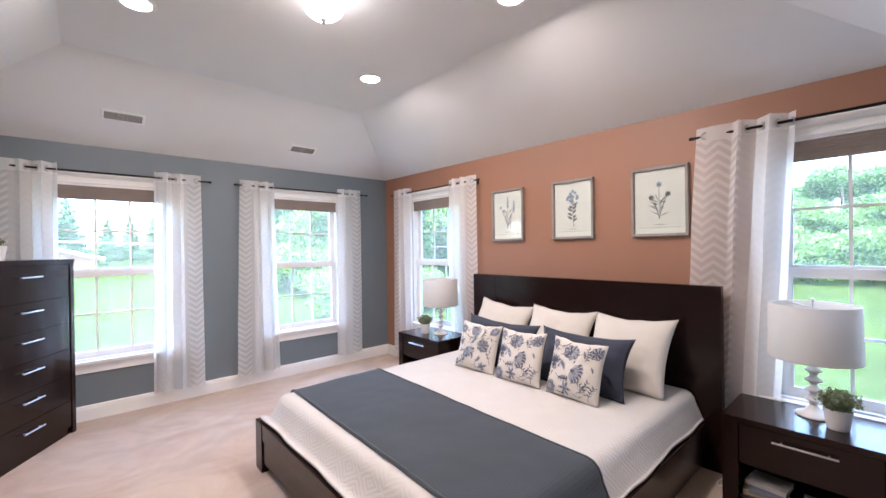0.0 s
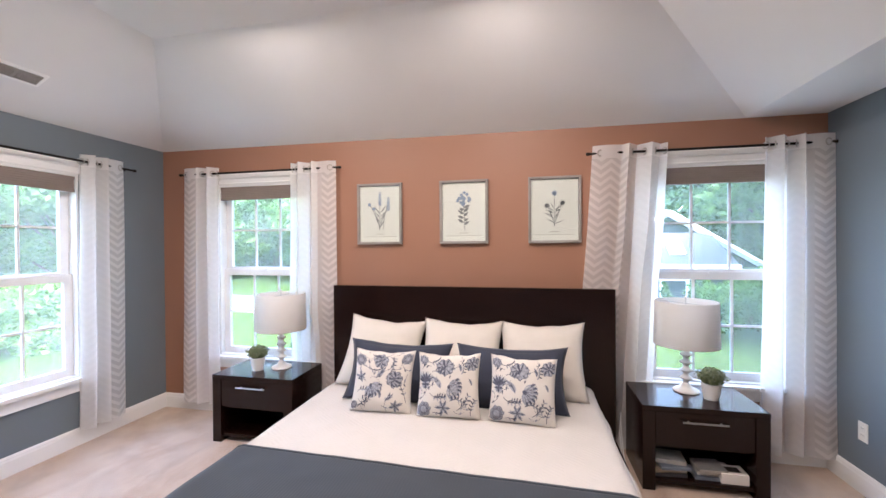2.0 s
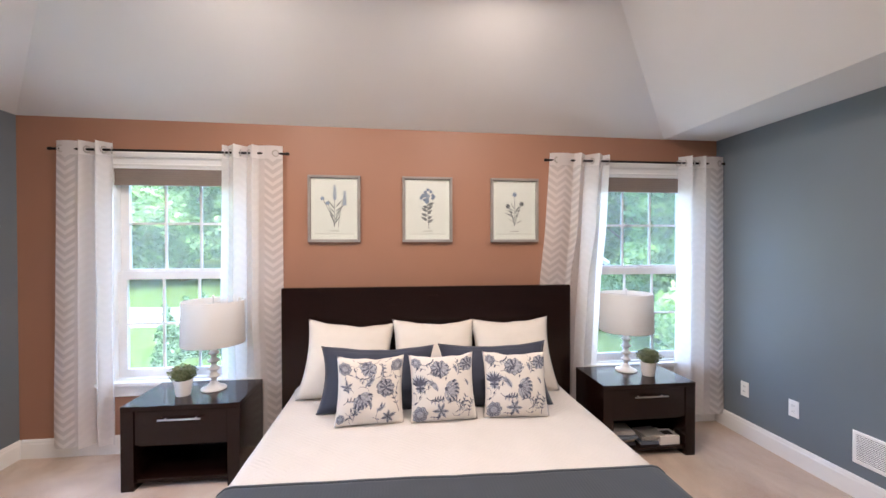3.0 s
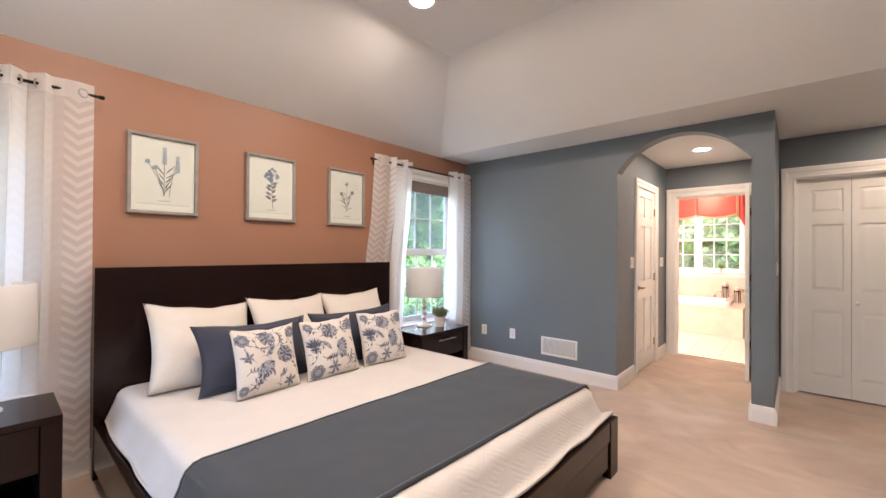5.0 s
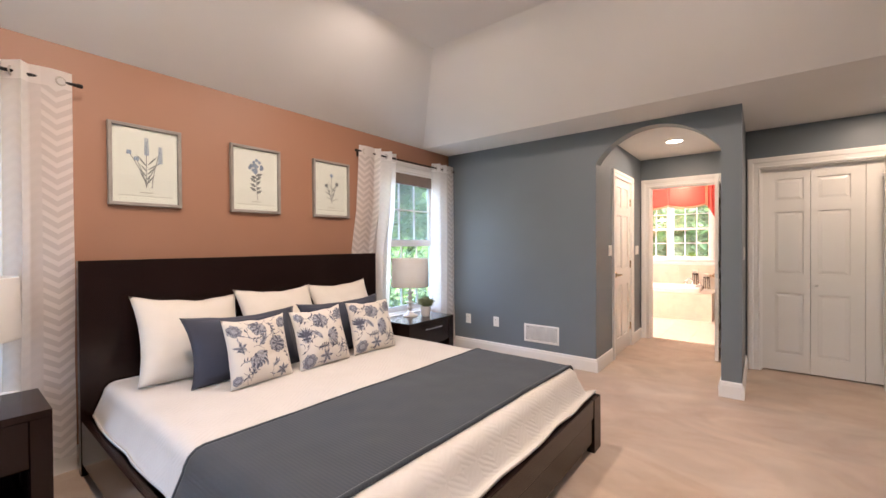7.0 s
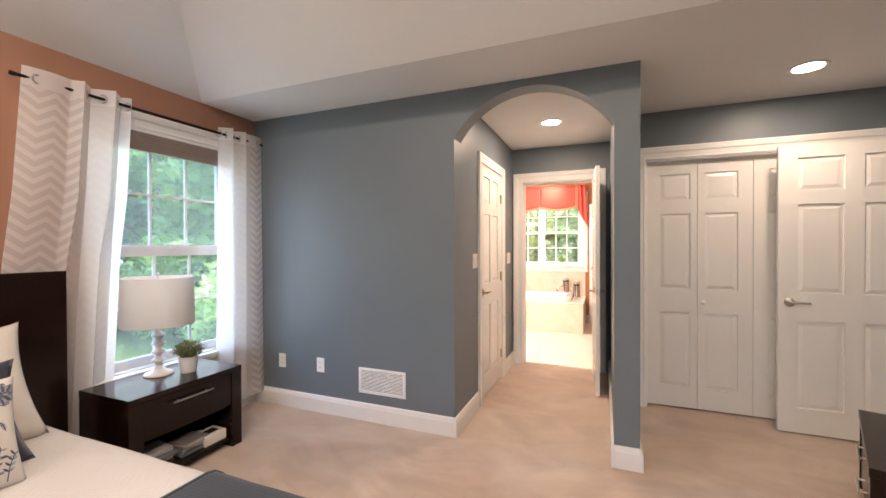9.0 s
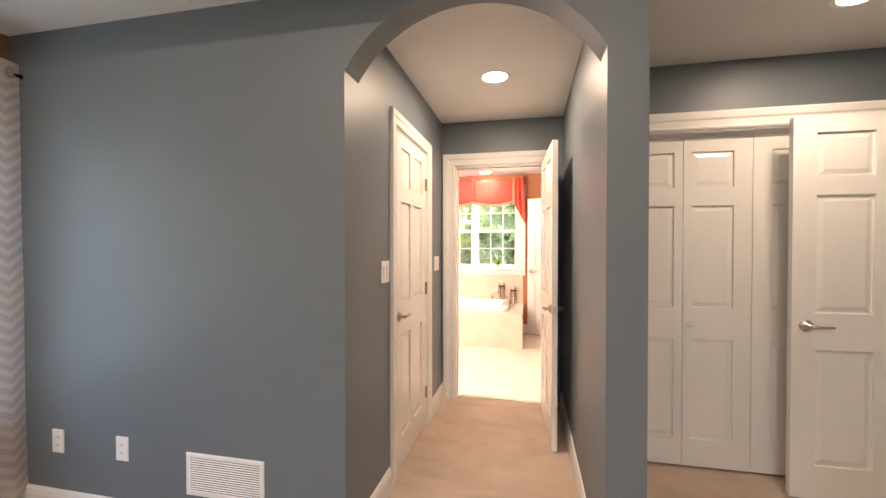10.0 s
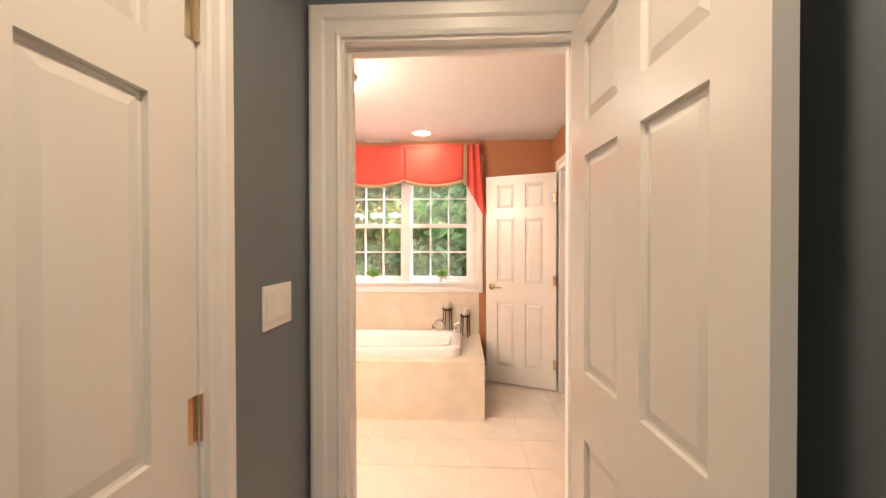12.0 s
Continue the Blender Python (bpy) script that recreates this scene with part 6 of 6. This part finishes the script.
def tree(kind, h, crown_r, leaves, size, seed, leaf_mat):
    t = thing("tree", {"broad": "broad leafy green tree beyond the windows", "pine": "tall dark conifer beyond the windows", "shrub": "dense leafy green shrub on the lawn", "thuja": "narrow green arborvitae on the lawn"}[kind], "tree" if kind != "shrub" else "shrub", pose(0, 0, -60))
    rnd = random.Random(seed)
    tr = bmesh.new()
    trunk = 0.045 * h * (0.4 if kind in ("shrub", "thuja") else 0.55)
    turned(tr, [(trunk * 1.3, 0), (trunk, h * 0.06), (trunk * 0.7, h * 0.4), (trunk * 0.25, h * 0.85), (0.0, h * 0.93)], 9)
    v, f = [], []
    clumps = []
    if kind == "broad":
        for k in range(26):
            a, zz = rnd.uniform(0, 6.283), rnd.uniform(0.14, 0.95)
            rr = crown_r * math.sqrt(max(0.05, 1 - ((zz - 0.5) / 0.5) ** 2)) * rnd.uniform(0.35, 0.9)
            c = Vector((rr * math.cos(a), rr * math.sin(a), zz * h))
            clumps.append((c, crown_r * rnd.uniform(0.28, 0.48), crown_r * rnd.uniform(0.2, 0.34)))
            tube(tr, (0, 0, max(0.12 * h, c.z - 0.22 * h)), tuple(c), trunk * 0.16, 5)
    elif kind == "pine":
        for k in range(34):
            zz = 0.10 + 0.86 * k / 34
            a = k * 2.4
            rr = crown_r * (1 - zz) * 0.62
            clumps.append((Vector((rr * math.cos(a), rr * math.sin(a), zz * h)), crown_r * (1.05 - zz) * 0.55, h * 0.035))
    elif kind == "thuja":
        for k in range(16):
            zz = 0.03 + 0.94 * k / 16
            clumps.append((Vector((rnd.uniform(-0.1, 0.1) * crown_r, rnd.uniform(-0.1, 0.1) * crown_r, zz * h)), crown_r * (1.02 - zz) ** 0.85, h * 0.06))
    else:
        for k in range(12):
            a = rnd.uniform(0, 6.283)
            rr = crown_r * rnd.uniform(0.1, 0.7)
            clumps.append((Vector((rr * math.cos(a), rr * math.sin(a), h * rnd.uniform(0.2, 0.75))), crown_r * 0.42, h * 0.25))
    total = sum(c[1] ** 2 for c in clumps)
    for c, rx, rz in clumps:
        for _ in range(max(12, int(leaves * rx * rx / total))):
            p = Vector((rnd.gauss(0, 1), rnd.gauss(0, 1), rnd.gauss(0, 1))).normalized() * rnd.uniform(0.45, 1.0)
            q0 = c + Vector((p.x * rx, p.y * rx, p.z * rz))
            q = Euler((rnd.uniform(-1, 1), rnd.uniform(-1, 1), rnd.uniform(0, 6.3))).to_matrix()
            s = size * rnd.uniform(0.6, 1.4)
            k = len(v)
            v += [tuple(q0 + q @ Vector(o) * s) for o in ((-0.5, 0, 0), (0, -0.33, 0.1), (0.55, 0, -0.05), (0, 0.33, 0.1))]
            f += [(k, k + 1, k + 2), (k, k + 2, k + 3)]
    part("trunk", tr, M_BARK, t)
    me = bpy.data.meshes.new("crown")
    me.from_pydata(v, [], f)
    me.materials.append(leaf_mat)
    new("crown", me).parent = t
    return t


broad = [tree("broad", 11, 4.2, 20000, 0.35, 11, M_LEAF), tree("broad", 9, 3.6, 19000, 0.32, 12, M_LEAF2), tree("broad", 13, 4.6, 21000, 0.38, 13, M_LEAF)]
pine = tree("pine", 13, 3.4, 12000, 0.36, 14, M_PINE)
shrub = tree("shrub", 2.4, 1.6, 3500, 0.15, 15, M_LEAF2)
thuja = tree("thuja", 1.75, 0.43, 2600, 0.13, 16, M_PINE)


def plant_at(src, x, y, scale=1.0, dz=0.0):
    z = ground_z(x, y)
    ob = copy_thing(src, pose(x, y, z - 0.12 + dz, 0, 0, (x * 37 + y * 53) % 360))
    ob.scale = (scale, scale, scale)
    return ob


rnd = random.Random(77)
# woods to the east and north-east
for k in range(12):
    y = -12 + k * 4.2
    if not -9 < y < 7:
        plant_at(rnd.choice(broad + [pine]), 24 + rnd.uniform(-2, 3), y, rnd.uniform(0.8, 1.15))
    open_view = -9 < y < 7
    plant_at(rnd.choice(broad), (48 if open_view else 36) + rnd.uniform(-3, 4), y * 1.3, rnd.uniform(0.5, 0.62) if open_view else rnd.uniform(0.8, 1.1))
    if open_view:
        plant_at(rnd.choice(broad), 50 + rnd.uniform(-3, 4), y * 1.3 - 3.1, rnd.uniform(0.45, 0.6))
for x, y, s in ((9.0, 18.5, 0.62), (11.2, 17.2, 0.68), (8.2, 21.0, 0.7), (13.2, 19.0, 0.75), (10.0, 23.0, 0.8), (21.0, 19.5, 0.95), (25.0, 14.5, 0.9), (15.0, 25.5, 0.9), (26.0, 21.0, 1.1)):
    plant_at(rnd.choice(broad), x, y, s)
for x, y, s in ((31.0, 0.5, 0.42), (30.0, 3.6, 0.46), (32.0, 6.6, 0.44), (33.0, 2.0, 0.5), (31.0, 9.5, 0.5)):
    plant_at(rnd.choice(broad), x, y, s)
for x, y, s in ((6.9, 13.6, 0.85), (8.4, 13.0, 0.9), (9.8, 12.2, 0.8), (25.5, 0.6, 1.2), (25.0, 2.6, 1.1), (26.0, 4.6, 1.3), (25.0, 6.8, 1.2)):
    plant_at(shrub, x, y, s)
# tree line to the north, thinner in the north-west
for k in range(7):
    x = 9.5 + k * 3.6
    plant_at(rnd.choice(broad + [pine]), x, 26 + rnd.uniform(-3, 4), rnd.uniform(0.8, 1.1))
for x, y, s in ((-4.5, 48, 0.55), (-1.0, 47, 0.5), (1.6, 44, 0.34), (3.2, 45, 0.36), (4.8, 44, 0.38), (6.6, 42, 0.55), (-9, 50, 0.6), (-14, 50, 0.7), (9.0, 44, 0.7)):
    plant_at(pine if x > -3 else broad[1], x, y, s)
# thicket to the south-east and south
for x, y, s in ((19.5, -10.5, 0.9), (15.5, -11.0, 0.8), (24.0, -9.0, 1.0), (9.5, -7.5, 0.85), (12.5, -11.5, 1.0), (8.0, -12.0, 0.95), (14.0, -16.0, 1.1), (10.0, -17.5, 1.0)):
    plant_at(rnd.choice(broad), x, y, s)
for x, y, s in ((10.5, -5.6, 1.3), (12.0, -7.0, 1.5), (6.6, -3.6, 1.0), (7.6, -5.2, 1.2), (8.6, -6.6, 1.35), (6.2, -5.6, 1.1), (9.4, -8.2, 1.4)):
    plant_at(shrub, x, y, s)
for k in range(6):
    plant_at(rnd.choice(broad + [pine]), -3 + k * 2.7, -14.5 + rnd.uniform(-1.5, 1.5), rnd.uniform(0.8, 1.0))
for k in range(7):
    plant_at(rnd.choice(broad), -4.5 + k * 2.6, -17.5 + rnd.uniform(-1.0, 1.0), rnd.uniform(0.95, 1.2))
for x, y, s in ((0.5, -11.2, 1.5), (2.2, -10.8, 1.7), (3.8, -11.5, 1.6), (5.4, -12.0, 1.7), (1.2, -12.4, 1.9)):
    plant_at(shrub, x, y, s)
for x, y, s in ((13.0, -3.9, 0.72), (13.4, -5.0, 0.8), (12.6, -5.9, 0.75), (11.6, -4.9, 0.6)):
    plant_at(shrub, x, y, s)
for x, y, s in ((12.4, -0.42, 0.78), (12.5, -0.98, 0.82), (12.3, -1.6, 1.0), (12.35, -2.25, 1.02), (12.4, -2.95, 0.95)):
    plant_at(thuja, x, y, s)
for x, y, s in ((9.9, 7.35, 0.86), (10.4, 7.15, 0.92), (10.7, 6.90, 0.95), (10.3, 6.45, 0.90), (10.4, 5.85, 0.88)):
    plant_at(thuja, x, y, s)
for src in broad + [pine, shrub, thuja]:
    for o in (*src.children, src):
        bpy.data.objects.remove(o)

# drive and road
bm = bmesh.new()
rows_ = []
for k in range(60):
    y = 4.0 + k * 0.5
    cx = 14.2 + 0.012 * (y - 12) ** 2
    rows_.append([[bm.verts.new((cx + s * 1.3, y, ground_z(cx + s * 1.3, y) + dz)) for dz in (0.05, -0.08)] for s in (-1, -0.3, 0.3, 1)])
for a, b in zip(rows_, rows_[1:]):
    for p in range(3):
        bm.faces.new((a[p][0], a[p + 1][0], b[p + 1][0], b[p][0]))
    bm.faces.new((a[0][1], a[0][0], b[0][0], b[0][1]))
    bm.faces.new((a[3][0], a[3][1], b[3][1], b[3][0]))
structure("driveway", bm, M_ROAD, "grey asphalt drive across the lawn", "driveway", True)
line_ = thing("utility_line", "thin overhead cable between two wooden poles", "utility line", pose(-4.0, 37.7, ground_z(-4.0, 37.7)))
part("pole", tube(bmesh.new(), (0, 0, 0), (0, 0, 2.3), 0.11, 10), M_BARK, line_)
bz = ground_z(33.0, 8.9) - ground_z(-4.0, 37.7)
part("pole", tube(bmesh.new(), (37.0, -28.8, bz), (37.0, -28.8, 1.3), 0.11, 10), M_BARK, line_)
cab = bmesh.new()
for k in range(16):
    q0, q1 = k / 16, (k + 1) / 16
    tube(cab, (37.0 * q0, -28.8 * q0, 2.25 - 1.0 * q0 - 1.1 * q0 * (1 - q0)), (37.0 * q1, -28.8 * q1, 2.25 - 1.0 * q1 - 1.1 * q1 * (1 - q1)), 0.018, 6)
part("cable", cab, M_TRIM, line_)

# neighbouring houses
M_SIDING = mat("grey_blue_siding", (0.070, 0.078, 0.090), 0.7, vary=0.05, scale=1)
M_BRICK = mat("red_brick_far", (0.30, 0.13, 0.09), 0.9, vary=0.15, scale=4)
M_ROOF = mat("grey_shingles", (0.052, 0.055, 0.060), 0.9, vary=0.15, scale=3)
M_WPANE = mat("dark_window_glass", (0.05, 0.06, 0.07), 0.1)


def gable_house(m, w, d, eave, ridge, wall_mat, label, boards=True):
    """Local x across the gable front, y into depth, front at y = 0."""
    h = thing("house", label, "house", m)
    wall = bmesh.new()
    pts = [(0, 0), (w, 0), (w, eave), (w / 2, ridge), (0, eave)]
    a, b = [wall.verts.new((x, 0, z)) for x, z in pts], [wall.verts.new((x, d, z)) for x, z in pts]
    wall.faces.new(a)
    wall.faces.new(b[::-1])
    for i in range(5):
        wall.faces.new((a[i], a[(i + 1) % 5], b[(i + 1) % 5], b[i]))
    wl = part("wall", wall, wall_mat, h)
    if boards:
        sid = bmesh.new()
        for k in range(int(ridge / 0.2)):
            z = k * 0.2
            half_w = w / 2 if z < eave else w / 2 * (ridge - z - 0.2) / (ridge - eave)
            if half_w > 0.2:
                box(sid, w / 2 - half_w, w / 2 + half_w, -0.03, -0.004, z, z + 0.19)
        part("siding", sid, wall_mat, wl)
    k = (ridge - eave) / (w / 2)
    ro = bmesh.new()
    for s in (-1, 1):
        x0, x1 = w / 2, w / 2 + s * (w / 2 + 0.45)
        z1 = ridge - k * (w / 2 + 0.45)
        v = [ro.verts.new(c) for c in ((x0, -0.45, ridge), (x1, -0.45, z1), (x1, d + 0.4, z1), (x0, d + 0.4, ridge), (x0, -0.45, ridge + 0.2), (x1, -0.45, z1 + 0.2), (x1, d + 0.4, z1 + 0.2), (x0, d + 0.4, ridge + 0.2))]
        for f in ((0, 1, 2, 3), (7, 6, 5, 4), (0, 4, 5, 1), (1, 5, 6, 2), (2, 6, 7, 3)):
            ro.faces.new([v[i] for i in f])
    part("roof", ro, M_ROOF, h)
    fas = bmesh.new()
    for s in (-1, 1):
        z1 = ridge - k * (w / 2 + 0.45)
        add_mesh(fas, tube(bmesh.new(), (w / 2, -0.47, ridge + 0.08), (w / 2 + s * (w / 2 + 0.45), -0.47, z1 + 0.08), 0.12, 4))
    part("fascia", fas, M_TRIM, h)
    for x, z in ((w * 0.27, eave * 0.80), (w * 0.73, eave * 0.80)):
        wi = part("window", _ring(x - 0.38, x + 0.38, z - 0.45, z + 0.45, 0.1, -0.08, -0.031), M_TRIM, h)
        part("pane", cube(x - 0.28, x + 0.28, -0.05, -0.032, z - 0.35, z + 0.35), M_WPANE, wi)
    return h


neighbour = gable_house(pose(16.6, -0.9, -2.5, 0, 0, -90), 5.2, 10.0, 3.45, 5.1, M_SIDING, "grey-sided neighbour house with gable roof")
wing = part("wing_wall", cube(1.5, 4.1, -1.5, -0.46, 0.0, 3.22), M_SIDING, neighbour)
bm = bmesh.new()
v = [bm.verts.new(c) for dz in (0.0, 0.12) for c in ((1.35, -1.75, 3.24 + dz), (4.30, -1.75, 3.24 + dz), (3.95, -0.46, 4.32 + dz), (1.35, -0.46, 4.32 + dz))]
for f in ((3, 2, 1, 0), (4, 5, 6, 7), (0, 1, 5, 4), (1, 2, 6, 5), (2, 3, 7, 6), (3, 0, 4, 7)):
    bm.faces.new([v[i] for i in f])
wing_roof = part("wing_roof", bm, M_ROOF, neighbour, "pale grey shingled lean-to roof")
part("gutter", box(box(bmesh.new(), 1.33, 4.32, -1.86, -1.755, 3.22, 3.36, 0.02), 1.28, 1.345, -1.76, -0.45, 3.28, 3.36), M_TRIM, neighbour, "white eave gutter")
sk = cube(2.35, 2.85, -0.30, 0.30, 0.0, 0.06)
sk.transform(pose(0, -1.15, 3.86, math.degrees(math.atan2(1.08, 1.29))))
part("skylight", sk, M_TRIM, wing_roof, "white framed skylight")
wi = part("window", _ring(2.0, 2.9, 1.9, 2.9, 0.1, -1.56, -1.502), M_TRIM, neighbour)
part("pane", cube(2.1, 2.8, -1.53, -1.503, 2.0, 2.8), M_WPANE, wi)
deck = thing("deck", "weathered wooden deck beside the grey house", "deck", pose(14.6, -6.6, -2.3))
part("platform", cube(0, 2.0, 0, 3.4, 0.9, 1.05), M_BRICK, deck)
for k in range(4):
    part("post", cube(0.02, 0.14, 0.1 + k * 1.02, 0.22 + k * 1.02, 0, 1.9), M_BRICK, deck)
part("railing", cube(0.03, 0.12, 0.02, 3.4, 1.78, 1.88), M_BRICK, deck)
gable_house(pose(-8.2, 37.0, -1.6, 0, 0, 6), 9.0, 8.0, 2.7, 4.0, M_BRICK, "low red brick house across the lawn", False)
